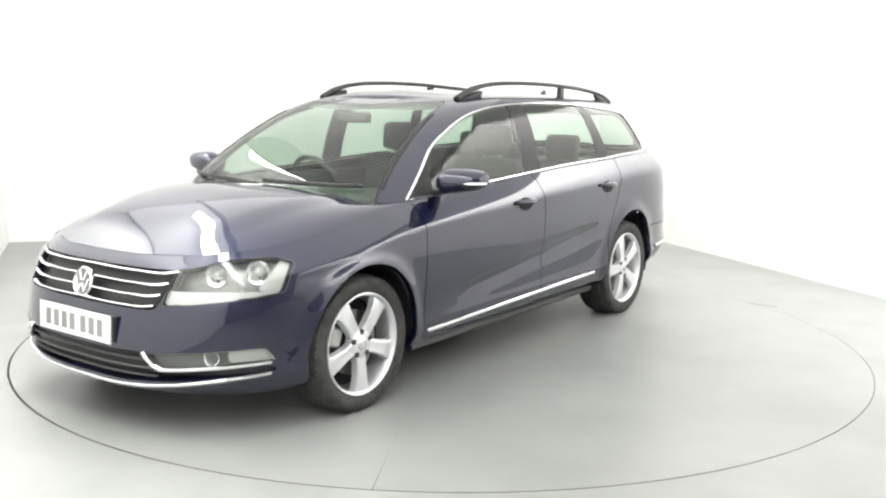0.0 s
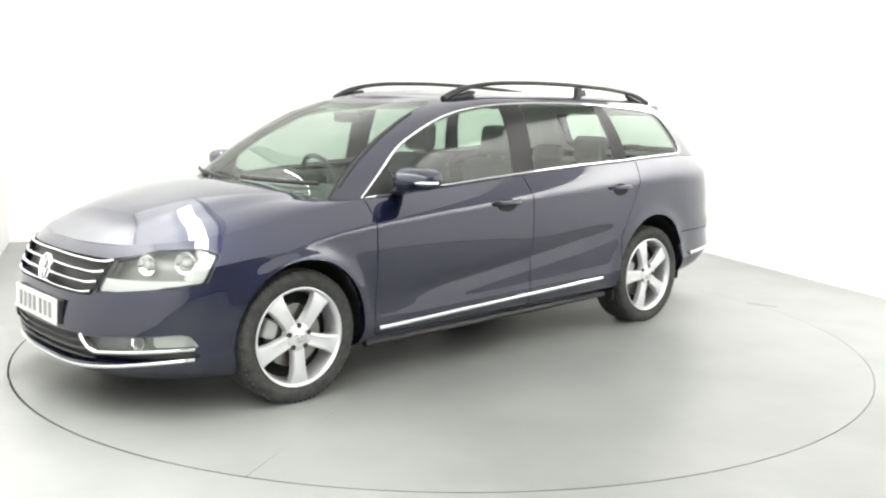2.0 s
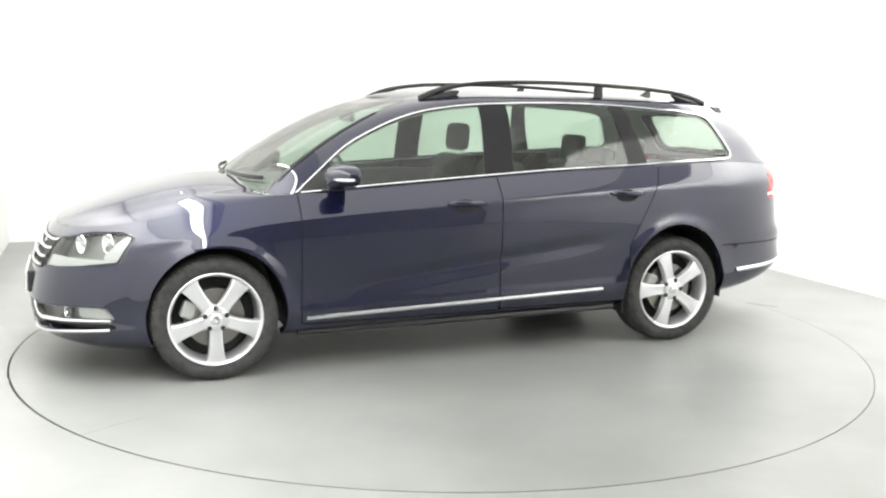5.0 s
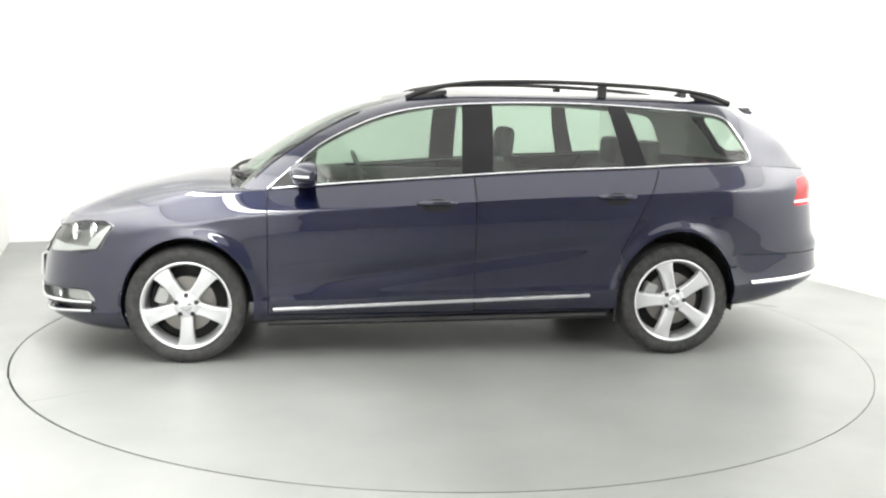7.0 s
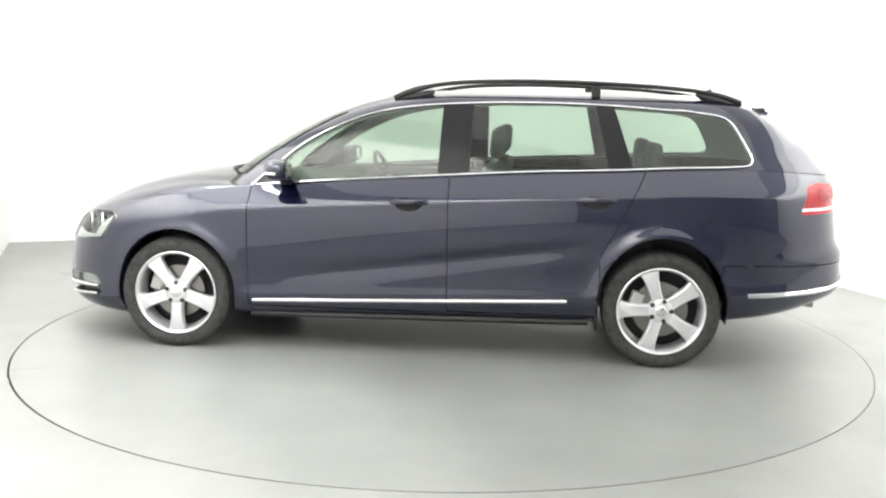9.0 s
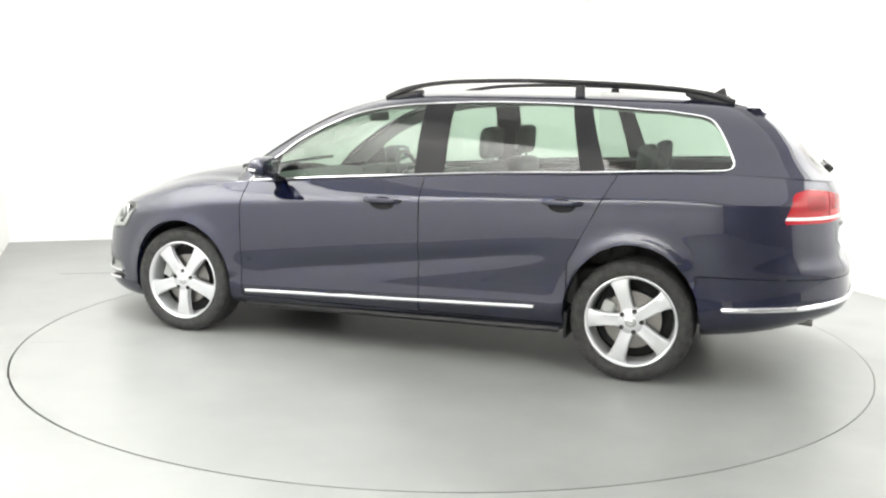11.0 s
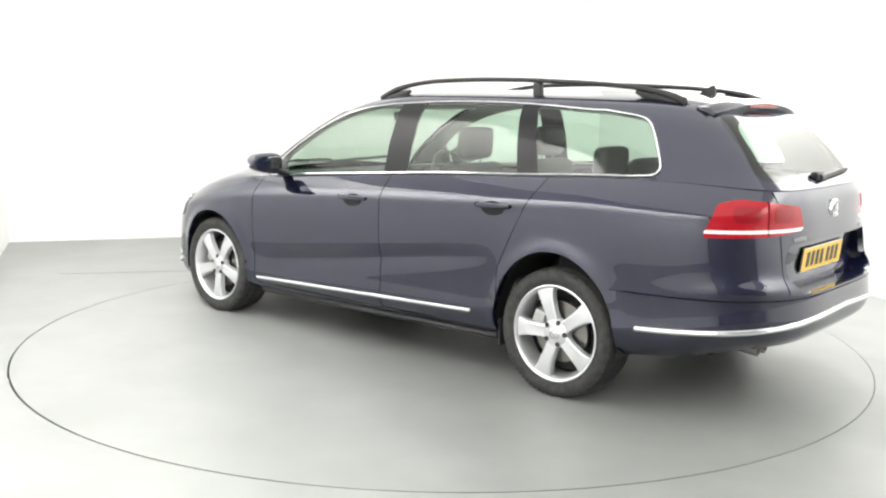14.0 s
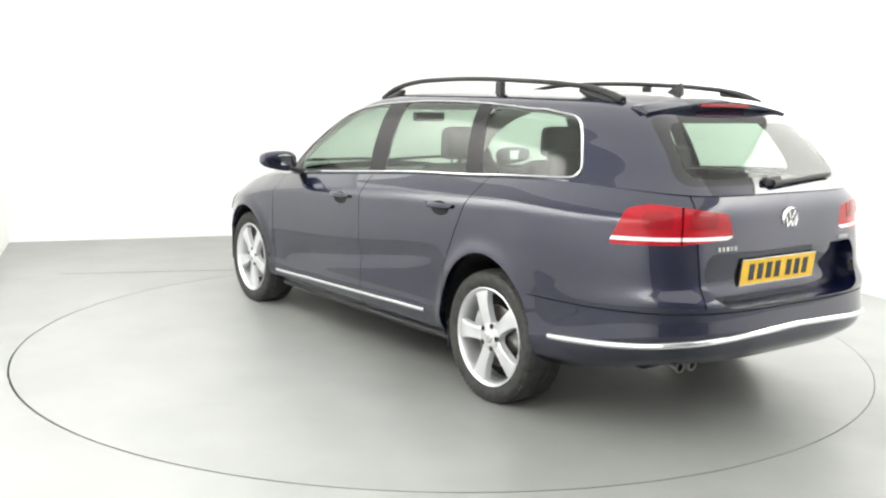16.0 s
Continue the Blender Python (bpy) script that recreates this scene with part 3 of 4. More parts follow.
    part("brake_disc", disc, STEEL, hub, "bare steel brake disc", smooth=True, sharp=30)
    cal = box(-0.045, 0.045, -0.11, -0.045, 0.10, 0.17, 0.012)
    bmesh.ops.rotate(cal, verts=cal.verts, cent=(0, 0, 0), matrix=Matrix.Rotation(radians(70), 3, "Y"))
    part("brake_caliper", cal, LAMPGREY, hub, "grey brake caliper")
    part("wheel_backing", lathe([(0.001, -0.12), (0.20, -0.12), (0.205, -0.10)], 40), DARK, hub)
    return hub


for wx, ph in ((1.356, -90), (-1.356, 0)):
    make_wheel(wx, 1, ph)
    make_wheel(wx, -1, ph + 11)


def arch_liner(ax, az, rx, rz):
    """Black liner inside a wheel arch, closed towards the car's middle."""
    b = bmesh.new()
    n, rings = 28, []
    for y, g in ((0.872, 1.012), (0.80, 1.02), (0.50, 1.0)):
        rings.append([b.verts.new((ax + rx * g * math.cos(math.pi * (1.12 * k / n - 0.06)), y, az + rz * g * math.sin(math.pi * (1.12 * k / n - 0.06)))) for k in range(n + 1)])
    for p, q in zip(rings, rings[1:]):
        for k in range(n):
            b.faces.new((p[k], p[k + 1], q[k + 1], q[k]))
    b.faces.new(rings[-1])
    return b


for A4 in ARCHES:
    both_sides("wheel_arch_liner", lambda: arch_liner(*A4), BLACK, car, "black felt wheel arch liner")
part("underbody", box(-2.0, 2.0, -0.50, 0.50, 0.245, 0.31, 0.03), DARK, car, "dark underbody")
part("underbody", box(-0.98, 0.98, -0.79, 0.79, 0.205, 0.26, 0.02), DARK, car, "dark underbody")
both_sides("sill_skirt", lambda: sweep([(x, 0.800 + 0.015 * math.cos(x), 0.203 + 0.012 * (0.9 - x)) for x in np.linspace(0.93, -0.97, 24)], 0.022, 0.020, n=8), BLACK, car, "matt black lower edge of the sill")
both_sides("mud_flap", lambda: box(-1.02, -1.005, 0.70, 0.86, 0.19, 0.33, 0.004), BLACK, car, "black mud flap")

# ---- chrome along the flanks and bumpers ----
both_sides("sill_chrome_strip", lambda: sweep([on_side(x, 0.294 + 0.0335 * (0.893 - x), 0.003) for x in np.linspace(0.90, -0.85, 40)], 0.006, 0.010, n=8, up=(0, 0, 1)), CHROME, car, "thin chrome strip along the door bottoms")


def nose_line(pts, front=True, lift=0.006, n=40):
    """Points on the nose or tail skin through (y, z) knots, from y=0 outward."""
    out = []
    for k in range(n + 1):
        y = pts[0][0] + (pts[-1][0] - pts[0][0]) * k / n
        z = float(spline(pts, y))
        x = end_x(y, z, front)
        out.append(Vector((x + (lift if front else -lift), y + (lift * 0.7 if y > 0.5 else 0), z)))
    return out


def full_line(pts, **kw):
    half = nose_line(pts, **kw)
    return [Vector((p.x, -p.y, p.z)) for p in half[:0:-1]] + half


part("chrome_lip", sweep(full_line([(0, 0.212), (0.25, 0.214), (0.42, 0.225), (0.60, 0.249), (0.70, 0.265), (0.80, 0.279)]), 0.008, 0.010, n=8), CHROME, front_bumper, "chrome strip along the lower lip")
rear_strip = full_line([(0, 0.488), (0.3, 0.478), (0.5, 0.466), (0.68, 0.452), (0.80, 0.438)], front=False)
flank = [on_side(x, 0.418 + (-1.80 - x) * 0.055, 0.005) for x in np.linspace(-1.80, rear_strip[-1].x + 0.02, 14)]
strip = [Vector((p.x, -p.y, p.z)) for p in flank] + rear_strip + flank[::-1]
part("chrome_strip", sweep(strip, 0.008, 0.0125, n=8), CHROME, rear_bumper, "chrome strip round the rear bumper")

# ---- grille ----
grille = panel("grille", grille_skin, BLACK, car, "black grille with chrome bars", 0.05, both=True, shift=(-0.045, 0, 0), way=(1, 0, 0))
for k, z in enumerate((0.556, 0.600, 0.645, 0.690)):
    e = 0.440 + 0.05 * (z - 0.556) / 0.134
    part("grille_bar", sweep(full_line([(0, z + 0.002), (0.30, z - 0.001), (e - 0.05, z), (e, z + 0.008)], lift=-0.002, n=24), 0.010, 0.0065, n=8), CHROME, grille, "chrome grille bar")
part("grille_slat", sweep(full_line([(0, 0.632), (0.25, 0.632), (0.45, 0.632)], lift=-0.02, n=16), 0.006, 0.003, n=6), BLACK, grille)


def ring(r, w, d, n=40):
    """A round emblem ring facing along x."""
    b = lathe([(r - w, 0), (r - w * 0.5, d), (r, 0), (r, -0.01), (r - w, -0.01), (r - w, 0)], n)
    bmesh.ops.rotate(b, verts=b.verts, cent=(0, 0, 0), matrix=Matrix.Rotation(radians(-90), 3, "Z"))
    return b


def emblem(parent, x, z, r, tilt, front):
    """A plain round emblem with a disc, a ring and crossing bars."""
    m = pose(x, 0, z, 0, tilt, 0 if front else 180)
    disc = lathe([(0.001, 0.002), (r * 0.95, 0.001), (r * 0.98, -0.012)], 40)
    bmesh.ops.rotate(disc, verts=disc.verts, cent=(0, 0, 0), matrix=Matrix.Rotation(radians(-90), 3, "Z"))
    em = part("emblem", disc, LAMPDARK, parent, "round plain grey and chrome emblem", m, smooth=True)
    part("emblem_ring", ring(r, r * 0.16, 0.006), CHROME, em, "chrome ring", smooth=True)
    for y, z, lean, h in ((-0.26, 0.38, 24, 0.36), (0.26, 0.38, -24, 0.36), (-0.50, -0.20, 24, 0.48), (0.50, -0.20, -24, 0.48), (-0.16, -0.38, -24, 0.30), (0.16, -0.38, 24, 0.30)):
        part("emblem_bar", box(0.001, 0.006, -0.075 * r, 0.075 * r, -h * r, h * r, 0.001), CHROME, em, "plain slanted chrome bar", pose(0, y * r, z * r, lean, 0, 0))
    return em


emblem(grille, end_x(0, 0.618) + 0.012, 0.615, 0.066, -12, True)
emblem(tailgate_ob, end_x(0, 0.935, False) - 0.003, 0.935, 0.052, 6, False)


# ---- number plates: the lettering stands as plain bars ----
def number_plate(name, parent, x, z, w, h, tilt, material, label, front):
    m = pose(x, 0, z, 0, tilt, 0 if front else 180)
    p = part(name, box(-0.004, 0.004, -w / 2, w / 2, -h / 2, h / 2, 0.003), material, parent, label, m)
    wide, gap = 0.036, 0.024
    y = -(7 * wide + 6 * gap + 0.02) / 2
    for k in range(7):
        part("plate_bar", box(0.0035, 0.0055, y, y + wide, -0.036, 0.036), INK_PALE if front else INK, p, "plain dark bar in place of lettering")
        y += wide + gap + (0.02 if k == 3 else 0)
    part("plate_frame", sweep([(0.001, -w / 2, -h / 2), (0.001, w / 2, -h / 2), (0.001, w / 2, h / 2), (0.001, -w / 2, h / 2)], 0.004, closed=True, n=6, up=(1, 0, 0)), PLATE_W if front else CHROME, p)
    return p


number_plate("front_number_plate", front_bumper, end_x(0, 0.446) + 0.012, 0.446, 0.52, 0.113, -2, PLATE_W, "white front number plate with plain bars", True)
part("plate_plinth", box(2.16, end_x(0, 0.446) + 0.006, -0.268, 0.268, 0.388, 0.504, 0.008), BLACK, front_bumper, "black plate holder")
number_plate("rear_number_plate", tailgate_ob, -2.292, 0.712, 0.52, 0.113, 6, PLATE_Y, "yellow rear number plate with plain bars", False)
for s, y0, y1 in ((1, 0.36, 0.47), (-1, 0.37, 0.46)):
    n = 5
    for k in range(n):
        a, c = y0 + (y1 - y0) * k / n, y0 + (y1 - y0) * (k + 0.6) / n
        yy = s * (a + c) / 2
        part("badge_bar", box(-0.004, 0.004, -(c - a) / 2, (c - a) / 2, -0.009, 0.009, 0.002), LAMPGREY, tailgate_ob, "small grey badge bar", pose(end_x(yy, 0.832, False) - 0.002, yy, 0.832, 0, 0, 0))

# ---- lower intake and fog lamps ----
intake = panel("lower_intake", intake_skin, BLACK, front_bumper, "black lower intake", 0.05, both=True, shift=(-0.05, 0, 0), way=(1, 0, 0))
for z in (0.268, 0.302, 0.336):
    e = 0.45 - (z - 0.268) * 0.55
    part("intake_slat", sweep(full_line([(0, z), (0.2, z), (e, z)], lift=-0.02, n=20), 0.012, 0.004, n=6), LAMPDARK, intake, "slim intake slat")
for s in (1, -1):
    fog = panel("fog_lamp_housing", fog_skin, LAMPDARK, front_bumper, "dark grey fog lamp housing", 0.035, mirror=s < 0, shift=(-0.03, 0, 0), way=(1, 0.2 * s, 0))
    lens, _ = clip(fog_skin, lambda V: np.minimum(Y(V) - (0.575 + 0.6 * (0.382 - Z(V))), 0.012 + 0 * X(V)))
    panel("fog_lamp_lens", lens, CLEAR, fog, "clear fog lamp lens", 0, mirror=s < 0, shift=(-0.004, 0, 0))
    bowl = lathe([(0.001, -0.03), (0.012, -0.028), (0.024, -0.015), (0.030, 0.0), (0.033, 0.001)], 24)
    bmesh.ops.rotate(bowl, verts=bowl.verts, cent=(0, 0, 0), matrix=Matrix.Rotation(radians(-60), 3, "Z"))
    for v in bowl.verts:
        v.co.y *= s
    part("fog_reflector", bowl, CHROME, fog, "round chrome reflector", pose(end_x(0.655, 0.353) - 0.012, s * 0.655, 0.353), smooth=True)
    panel("fog_bulb_panel", clip(fog_skin, lambda V: np.minimum(Y(V) - 0.70, Z(V) - 0.332))[0], LAMPGREY, fog, "white lamp insert", 0.01, mirror=s < 0, shift=(-0.016, 0, 0))
    pts = nose_line([(0.49, 0.303), (0.6, 0.311), (0.80, 0.325)], n=16, lift=0.004)
    bend = [Vector((end_x(y, z) + 0.004, y, z)) for y, z in ((0.410, 0.370), (0.430, 0.344), (0.456, 0.318))]
    b = sweep([Vector((p.x, p.y * s, p.z)) for p in bend + pts], 0.006, 0.010, n=8)
    part("fog_chrome_trim", b, CHROME, fog, "chrome trim under the fog lamp", smooth=True)

# ---- headlamps ----
for s in (1, -1):
    lamp = panel("headlamp", head_skin, LAMPMID, car, "clear headlamp with chrome reflectors", 0.08, mirror=s < 0, shift=(-0.08, 0, 0), way=(0.9, 0.35 * s, 0))
    for o in (lamp,):
        for v in o.data.vertices:
            v.co.y -= 0.016 * s if v.co.x < 2.3 else 0
    hull = HEAD[::2]
    rim_pts = []
    for a, z in hull:
        lo, hi = 0.2, 0.95
        for _ in range(11):
            y = (lo + hi) / 2
            lo, hi = (y, hi) if y - end_x(y, z) < a else (lo, y)
        rim_pts.append(Vector((y - a + 0.001, s * (y + 0.001), z)))
    part("lamp_seal", sweep(rim_pts, 0.004, closed=True, n=6, up=(0.8, 0.6 * s, 0)), BLACK, lamp, "black lamp seal")
    panel("lens", head_skin, CLEAR, lamp, "clear polycarbonate lens", 0.0, mirror=s < 0)
    low_band, _ = clip(head_skin, lambda V: 0.622 - Z(V))
    panel("lamp_lower_band", low_band, LAMPGREY, lamp, "pale silver light band", 0.02, mirror=s < 0, shift=(-0.012, 0, 0))
    outer_band, _ = clip(head_skin, lambda V: np.minimum(nose(V) + 1.12 - 1.2 * (Z(V) - 0.66), Z(V) - 0.622))
    panel("lamp_inner_panel", outer_band, LAMPGREY, lamp, "silver inner panel", 0.01, mirror=s < 0, shift=(-0.032, 0, 0))
    for cy, cz, r in ((0.622, 0.680, 0.042), (0.738, 0.692, 0.046)):
        cx, cy = end_x(cy, cz) - 0.034, cy - 0.014
        bowl = lathe([(0.001, -0.032), (r * 0.3, -0.035), (r * 0.7, -0.02), (r, 0.0), (r * 1.08, 0.002), (r * 1.1, -0.004)], 28)
        bmesh.ops.rotate(bowl, verts=bowl.verts, cent=(0, 0, 0), matrix=Matrix.Rotation(radians(-62), 3, "Z"))
        for v in bowl.verts:
            v.co.y *= s
        part("reflector_bowl", bowl, CHROME, lamp, "round chrome reflector", pose(cx, cy * s, cz), smooth=True)
        gl = lathe([(0.001, 0.014), (r * 0.25, 0.011), (r * 0.42, 0.0), (r * 0.42, -0.02)], 20)
        bmesh.ops.rotate(gl, verts=gl.verts, cent=(0, 0, 0), matrix=Matrix.Rotation(radians(-62), 3, "Z"))
        for v in gl.verts:
            v.co.y *= s
        part("bulb", gl, LAMPGREY, lamp, "pale bulb cover", pose(cx - 0.012, (cy - 0.006) * s, cz), smooth=True)

# ---- tail lamps ----
for s in (1, -1):
    _, mid = clip(tail_skin, lambda V: tail(V) + 1.655)
    out_part, _ = clip(tail_skin, lambda V: tail(V) + 1.650)
    in_part, _ = clip(mid, lambda V: -1.662 - tail(V))
    for nm, skin, parent in (("tail_lamp", out_part, car), ("tailgate_lamp", in_part, tailgate_ob)):
        upper, lower = clip(skin, lambda V: Z(V) - 0.884)
        white, base = clip(lower, lambda V: Z(V) - 0.869)
        lamp = panel(nm, upper, RED, parent, "red rear lamp with a white lower band", 0.03, mirror=s < 0)
        panel("reverse_band", white, WHITEP, lamp, "white reversing light band", 0.02, mirror=s < 0, shift=(0.001, 0, 0))
        panel("lamp_base", base, RED, lamp, "", 0.02, mirror=s < 0)
        core, _ = clip(upper, lambda V: np.minimum(0.985 - Z(V), np.minimum(Z(V) - 0.915, (np.minimum(tail(V) + 1.60, -1.42 - tail(V)) if nm == "tail_lamp" else np.minimum(tail(V) + 1.86, -1.70 - tail(V))))))
        panel("lamp_core", core, DEEPRED, lamp, "deeper red light chamber", 0.004, mirror=s < 0, shift=(-0.003, 0, 0))

# ---- handles ----
def handle(x, z):
    """Bow door handle over a flat dark oval."""
    pts = []
    for k in range(13):
        u = k / 12
        px = x + 0.105 - 0.21 * u
        zz = z + 0.004
        pts.append(Vector((px, side_y(px, zz) + 0.006 + 0.030 * math.sin(math.pi * u) ** 0.6, zz)))
    return sweep(pts, [0.008] + [0.009] * 11 + [0.008], [0.010] + [0.015] * 11 + [0.010], n=8)


# no hollow is cut: a dark oval on the skin paints its shade
def cup_shade(x, z):
    b = bmesh.new()
    c = b.verts.new(on_side(x, z, 0.0015))
    rim = [b.verts.new(on_side(x + 0.072 * math.cos(a), z - 0.012 + 0.036 * math.sin(a), 0.0025)) for a in np.linspace(0, 2 * math.pi, 24, endpoint=False)]
    for k in range(24):
        b.faces.new((c, rim[k], rim[(k + 1) % 24]))
    return b


for k, (hx, hz) in enumerate(((0.02, 0.868), (-0.985, 0.905))):
    for mi, s in ((0, 1), (1, -1)):
        for nm, fn, mt, lb in (("door_handle", handle, PAINT, "body-coloured bow handle"), ("handle_cup_shade", cup_shade, DARK, "flat dark oval painted as the shade behind the handle")):
            b = fn(hx, hz)
            if s < 0:
                for v in b.verts:
                    v.co.y *= -1
                bmesh.ops.reverse_faces(b, faces=b.faces)
            part(nm, b, mt, doors[mi][k], lb, smooth=True)

# ---- door mirrors ----
def mirror_shell():
    b = bmesh.new()
    bmesh.ops.create_uvsphere(b, u_segments=28, v_segments=18, radius=1)
    for v in b.verts:
        x, y, z = v.co
        sx = math.copysign(abs(x) ** 0.75, x)
        sz = math.copysign(abs(z) ** 0.7, z)
        sy = math.copysign(abs(y) ** 0.7, y)
        v.co = (0.705 + sx * (0.095 if x > 0 else 0.038) - 0.02 * sy, 0.962 + sy * 0.130, 1.026 + sz * (0.064 if z > 0 else 0.058) * (1 - 0.18 * sy) + 0.010 * sy)
    return b


for s in (1, -1):
    b = mirror_shell()
    for v in b.verts:
        v.co.y *= s
    if s < 0:
        bmesh.ops.reverse_faces(b, faces=b.faces)
    mir = part("door_mirror", b, PAINT, car, "dark blue door mirror with a white indicator strip", smooth=True, sharp=80)
    part("mirror_glass", box(0.667, 0.676, s * 0.958 - 0.066, s * 0.958 + 0.070, 0.998, 1.066, 0.003), CHROME, mir, "mirror glass")
    part("mirror_stalk", sweep([Vector((0.72, s * 0.79, 0.955)), Vector((0.715, s * 0.85, 0.968)), Vector((0.71, s * 0.90, 0.985))], [0.05, 0.045, 0.04], [0.020, 0.018, 0.016], n=10), BLACK, mir, "black mirror foot", smooth=True)
    pts = [Vector((0.705 - 0.02 * math.sin(a) + 0.088 * max(0.0, math.cos(a)) ** 0.75, s * (0.962 + 0.133 * math.copysign(abs(math.sin(a)) ** 0.7, math.sin(a))), 1.021)) for a in np.linspace(-0.5, 1.45, 18)]
    part("indicator_strip", sweep(pts, 0.003, 0.007, n=6), WHITEP, mir, "white indicator strip")

# ---- roof rails, aerial, spoiler, wipers ----
def rail(s):
    top = [(0.16, 1.424), (0.06, 1.468), (-0.05, 1.497), (-0.18, 1.515), (-0.45, 1.528), (-0.80, 1.529), (-1.1, 1.519), (-1.40, 1.502), (-1.57, 1.484), (-1.68, 1.460), (-1.78, 1.425)]
    xs_ = np.linspace(0.16, -1.78, 60)
    pts = [Vector((x, s * (0.535 - 0.02 * abs(x + 0.8) - 0.035 * max(0.0, (-1.2 - x) / 0.58)), float(spline(top, x)) + 0.003)) for x in xs_]
    ends = [max(0.0, 1 - min(abs(x - 0.16), abs(x + 1.78)) / 0.22) for x in xs_]
    return sweep(pts, [0.017 + 0.006 * e for e in ends], [0.0125 + 0.013 * e * (1 - 0.5 * e) for e in ends], n=10)


for s in (1, -1):
    r = part("roof_rail", rail(s), BLACK, car, "black roof rail", smooth=True, sharp=70)
    part("rail_post", box(-1.005, -0.955, s * 0.535 - 0.016, s * 0.535 + 0.016, 1.44, 1.515, 0.006), BLACK, r, "black rail post")
    part("rail_foot", sweep([Vector((0.20, s * 0.515, 1.405)), Vector((0.08, s * 0.522, 1.428)), Vector((-0.03, s * 0.525, 1.452)), Vector((-0.07, s * 0.525, 1.470))], [0.012, 0.022, 0.02, 0.012], [0.008, 0.022, 0.024, 0.01], n=8), BLACK, r, smooth=True)
    part("rail_foot", sweep([Vector((-1.80, s * 0.478, 1.412)), Vector((-1.70, s * 0.486, 1.430)), Vector((-1.58, s * 0.496, 1.456)), Vector((-1.53, s * 0.500, 1.475))], [0.012, 0.022, 0.02, 0.012], [0.008, 0.022, 0.022, 0.01], n=8), BLACK, r, smooth=True)

fin = bmesh.new()
prof = [(0.075, 0.0, 0.012), (0.03, 0.025, 0.011), (-0.02, 0.055, 0.006), (-0.045, 0.064, 0.003), (-0.055, 0.045, 0.004), (-0.065, 0.0, 0.010)]
prof = [(0.72 * x, 0.78 * z, w) for x, z, w in prof]
ra = [fin.verts.new((x, w, z)) for x, z, w in prof]
rb = [fin.verts.new((x, -w, z)) for x, z, w in prof]
fin.faces.new(ra)
fin.faces.new(rb[::-1])
for k in range(len(ra)):
    j = (k + 1) % len(ra)
    fin.faces.new((ra[j], ra[k], rb[k], rb[j]))
bmesh.ops.recalc_face_normals(fin, faces=fin.faces)
part("roof_aerial", fin, BLACK, car, "small dark shark-fin roof aerial", pose(-1.66, 0, 1.468))

spo = bmesh.new()
rows = []
for k in range(25):
    y = -0.50 + 1.0 * k / 24
    e = abs(y) / 0.50
    z0 = 1.408 + 0.041 * (1 - e ** 2)
    xb = -1.845
    xt = -1.968 + 0.03 * e ** 3
    rows.append([spo.verts.new(c) for c in ((xb, y, z0 - 0.002), (xb - 0.06, y, z0 + 0.003 - 0.004 * e), (xt + 0.02, y * 0.97, z0 - 0.009 - 0.010 * e), (xt, y * 0.97, z0 - 0.017 - 0.011 * e), (xt + 0.034, y * 0.97, z0 - 0.052 - 0.002 * e), (xb - 0.06, y, z0 - 0.052))])
for a, c in zip(rows, rows[1:]):
    for i in range(5):
        spo.faces.new((a[i], a[i + 1], c[i + 1], c[i]))
spo.faces.new(rows[0])
spo.faces.new(rows[-1][::-1])
bmesh.ops.recalc_face_normals(spo, faces=spo.faces)
spoiler = part("roof_spoiler", spo, PAINT, tailgate_ob, "dark blue roof spoiler", smooth=True, sharp=50)
part("high_brake_light", box(-1.962, -1.93, -0.17, 0.17, 1.405, 1.424, 0.004), DEEPRED, spoiler, "slim red high brake light")


def screen_x(y, z):
    """Where the windscreen lies at half width y and height z."""
    def solid(x):
        return float(spline(ZT, x)) < z < float(spline(ROOF, x)) + 0.03 and side_y(x, z) > abs(y)
    x = 1.3
    while x > 0.1 and not solid(x):
        x -= 0.03
    lo, hi = x, x + 0.03
    for _ in range(8):
        m = (lo + hi) / 2
        lo, hi = (m, hi) if solid(m) else (lo, m)
    return lo


for s in (1, -1):
    zs = np.linspace(0.985, 1.345, 26)
    pts = []
    for z in zs:
        y = 0.688 - 0.36 * (z - 0.96) + 0.004
        pts.append(Vector((screen_x(y, z) - 0.001, s * y, z)))
    part("windscreen_seal", sweep(pts, 0.010, 0.006, n=6, up=(0, 0, 1)), BLACK, car, "black windscreen edge trim")

for y0, z0, y1, z1 in ((0.62, 0.990, 0.02, 0.985), (0.02, 0.965, -0.60, 0.995)):
    pts = [Vector((screen_x(y, z) + 0.022, y, z + 0.012)) for y, z in ((y0 + (y1 - y0) * k / 12, z0 + (z1 - z0) * k / 12) for k in range(13))]
    wp = part("windscreen_wiper", sweep(pts, 0.007, 0.012, n=6), BLACK, car, "black wiper blade")
rx_ = end_x(0.0, 1.10, False)
rw = part("rear_wiper", sweep([Vector((end_x(y, z, False) - 0.02, y, z)) for y, z in ((0.06, 1.085), (-0.08, 1.093), (-0.22, 1.10), (-0.40, 1.108))], [0.012, 0.010, 0.008, 0.006], [0.016, 0.012, 0.012, 0.010], n=8), BLACK, tailgate_ob, "black rear wiper", smooth=True)
part("wiper_hub", box(rx_ - 0.035, rx_, -0.005, 0.10, 1.075, 1.115, 0.012), BLACK, rw, "black wiper hub")
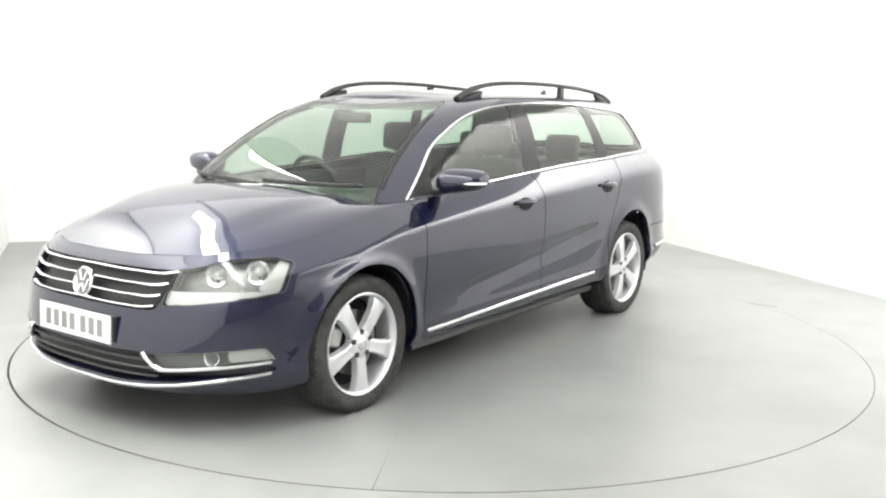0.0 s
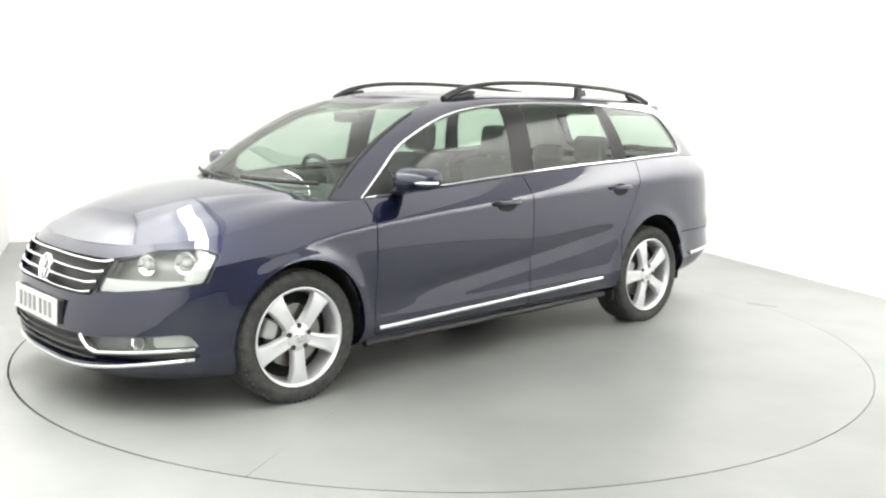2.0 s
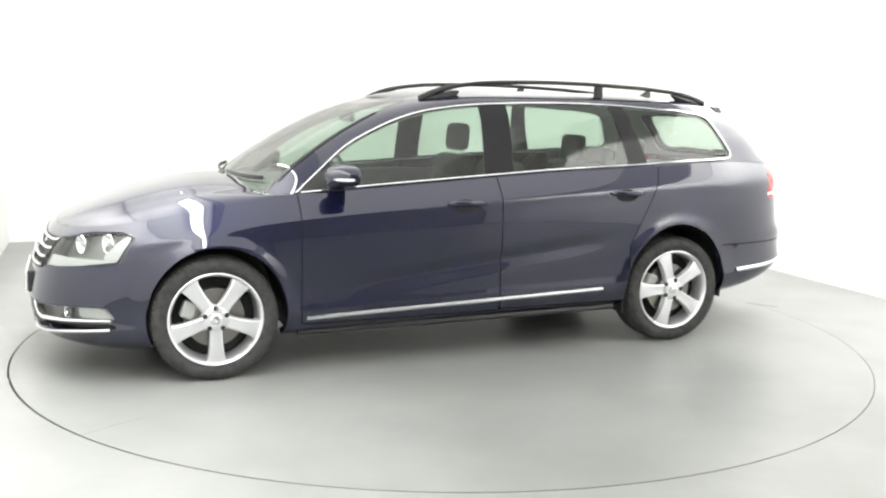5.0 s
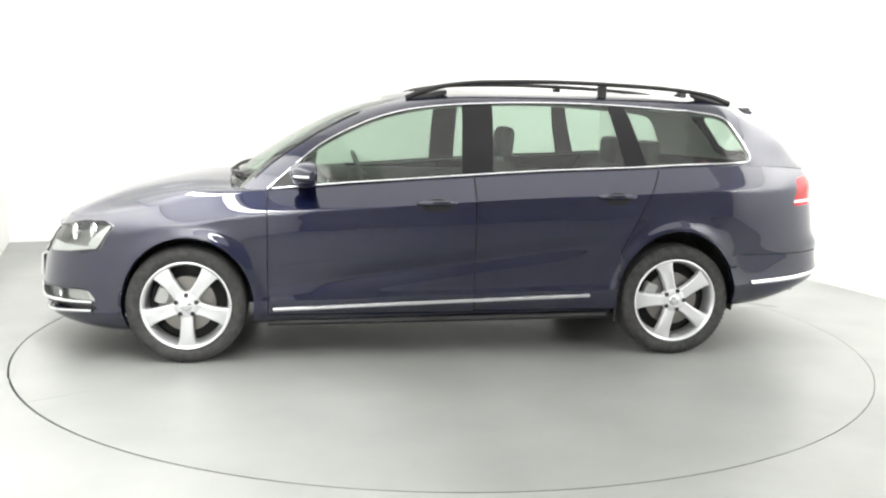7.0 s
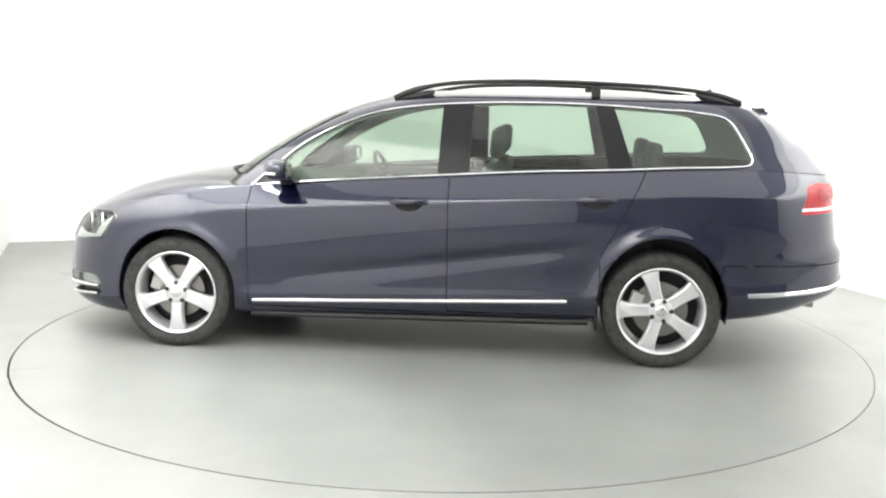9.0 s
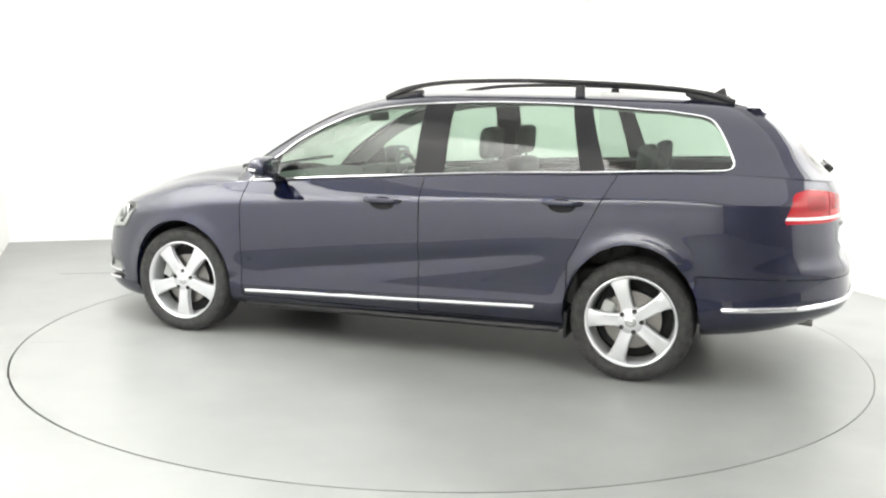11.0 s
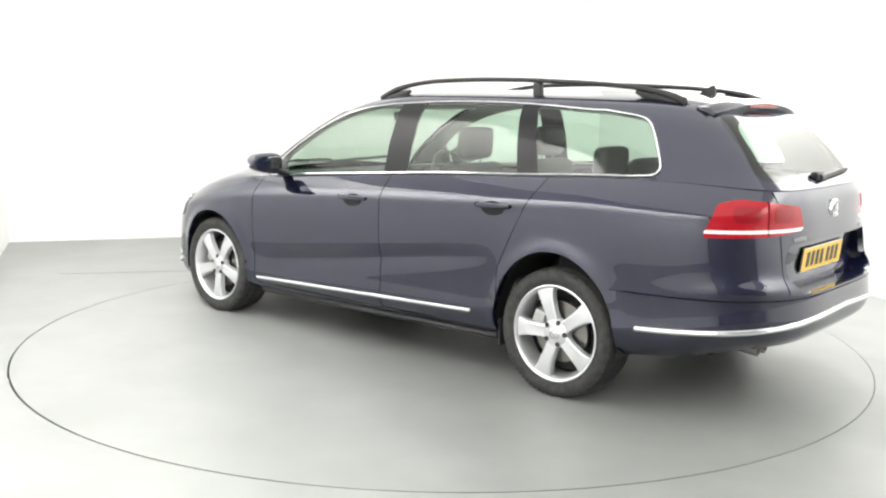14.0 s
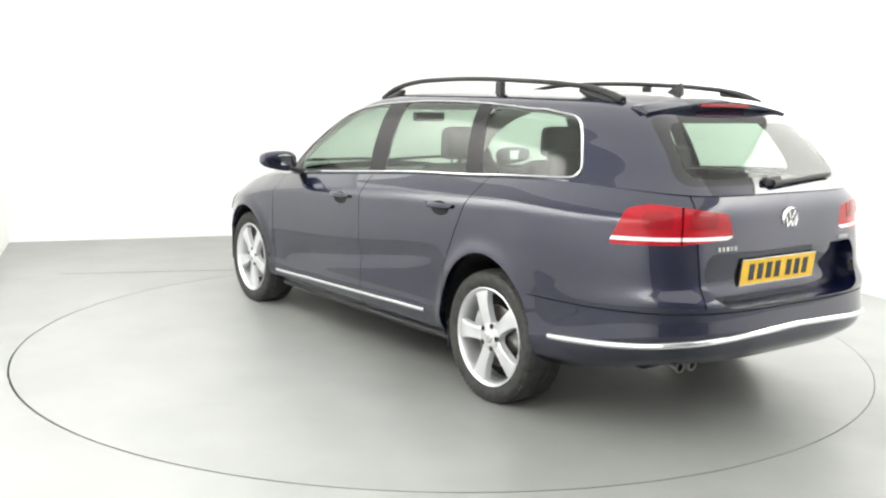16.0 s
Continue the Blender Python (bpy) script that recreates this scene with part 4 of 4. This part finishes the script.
for k, y in enumerate((0.46, 0.535)):
    b = lathe([(0.018, 0.0), (0.025, 0.0), (0.025, -0.16), (0.020, -0.16), (0.018, 0.0)], 24)
    bmesh.ops.rotate(b, verts=b.verts, cent=(0, 0, 0), matrix=Matrix.Rotation(radians(90), 3, "Z"))
    part("exhaust_pipe", b, STEEL, car, "steel exhaust tailpipe", pose(-2.23, y, 0.325, 0, -6, 0), smooth=True)

# ---- the cabin seen through the glass ----
def cushion(x0, x1, y0, y1, z0, z1, lean=0.0, r=0.05):
    b = box(x0, x1, y0, y1, z0, z1, r, 3)
    for v in b.verts:
        v.co.x -= (v.co.z - z0) * lean
    return b


for y in (0.37, -0.37):
    seat = part("front_seat", cushion(-0.42, -0.28, y - 0.25, y + 0.25, 0.45, 1.07, 0.12, 0.06), FABRIC, car, "dark grey cloth front seat", smooth=True, sharp=60)
    part("seat_cushion", cushion(-0.36, 0.18, y - 0.25, y + 0.25, 0.36, 0.52, 0, 0.06), FABRIC, seat, smooth=True, sharp=60)
    part("headrest", cushion(-0.475, -0.385, y - 0.135, y + 0.135, 1.09, 1.275, 0.08, 0.044), FABRIC, seat, smooth=True, sharp=60)
    for d in (-0.06, 0.06):
        part("headrest_post", sweep([(-0.42, y + d, 1.03), (-0.43, y + d, 1.12)], 0.006), CHROME, seat)
bench = part("rear_seat", cushion(-1.30, -1.15, -0.62, 0.62, 0.45, 1.02, 0.16, 0.06), FABRIC, car, "dark grey cloth rear bench", smooth=True, sharp=60)
part("seat_cushion", cushion(-1.22, -0.72, -0.62, 0.62, 0.38, 0.54, 0, 0.06), FABRIC, bench, smooth=True, sharp=60)
for y in (0.37, 0.0, -0.37):
    part("headrest", cushion(-1.36, -1.28, y - 0.13, y + 0.13, 1.02, 1.20 if y else 1.13, 0.08, 0.035), FABRIC, bench, smooth=True, sharp=60)
dash = part("dashboard", cushion(0.52, 1.02, -0.70, 0.70, 0.60, 0.945, -0.25, 0.06), DASH, car, "dark grey dashboard", smooth=True, sharp=60)
part("instrument_hood", cushion(0.46, 0.66, -0.56, -0.20, 0.90, 0.985, 0, 0.03), DASH, dash, smooth=True, sharp=60)
wheel_pts = [Vector((0.36 + 0.07 * math.sin(a), -0.37 + 0.185 * math.cos(a), 0.90 + 0.172 * math.sin(a))) for a in np.linspace(0, 2 * math.pi, 36, endpoint=False)]
sw = part("steering_wheel", sweep(wheel_pts, 0.015, closed=True, n=8, up=(1, 0, 0.4)), DASH, car, "dark steering wheel", smooth=True)
part("steering_hub", cushion(0.33, 0.40, -0.46, -0.28, 0.85, 0.95, 0, 0.03), DASH, sw)
part("luggage_cover", box(-2.08, -1.42, -0.60, 0.60, 0.985, 1.005, 0.006), DASH, car, "dark luggage cover")
part("cabin_floor", box(-2.05, 1.0, -0.72, 0.72, 0.30, 0.36, 0.02), DASH, car, "dark cabin carpet")
both_sides("door_card", lambda: box(-1.05, 0.80, 0.72, 0.775, 0.36, 0.955, 0.02), DASH, car, "dark door trim")
part("rear_view_mirror", cushion(0.42, 0.46, -0.12, 0.12, 1.285, 1.345, 0, 0.015), DASH, car, "interior mirror")


# ---- floor joints ----
for (xa, ya), (xb, yb) in (((-3.08, 1.70), (-1.75, 2.02)), ((2.22, 1.02), (2.40, 0.90))):
    tagged(part("floor_joint", sweep([(xa, ya, 0.0005), (xb, yb, 0.0005)], 0.004, 0.0012, n=6), GREYGAP, None, "thin dark joint line in the floor"), kind="structure", category="joint")


# ---- what moves ----
PIVOT = (-0.108, 0.249)


def turn(t):
    """The car's heading in degrees: the table eases in, then turns evenly."""
    if t < 2.0:
        return float(spline([(0, 233.8), (0.5, 232.05), (1.0, 229.2), (1.5, 225.75), (2.0, 222.26), (2.5, 218.8)], t))
    return 222.26 - 6.916 * (t - 2.0)


def motions():
    times = [0.5 * k for k in range(33)]
    walk(car, [(t, pose(0, 0, 0, 0, 0, turn(t)) @ pose(-PIVOT[0], -PIVOT[1], 0)) for t in times])
    walk(turntable, [(t, pose(0, 0, 0, 0, 0, turn(t) + SEAM)) for t in times])


motions()
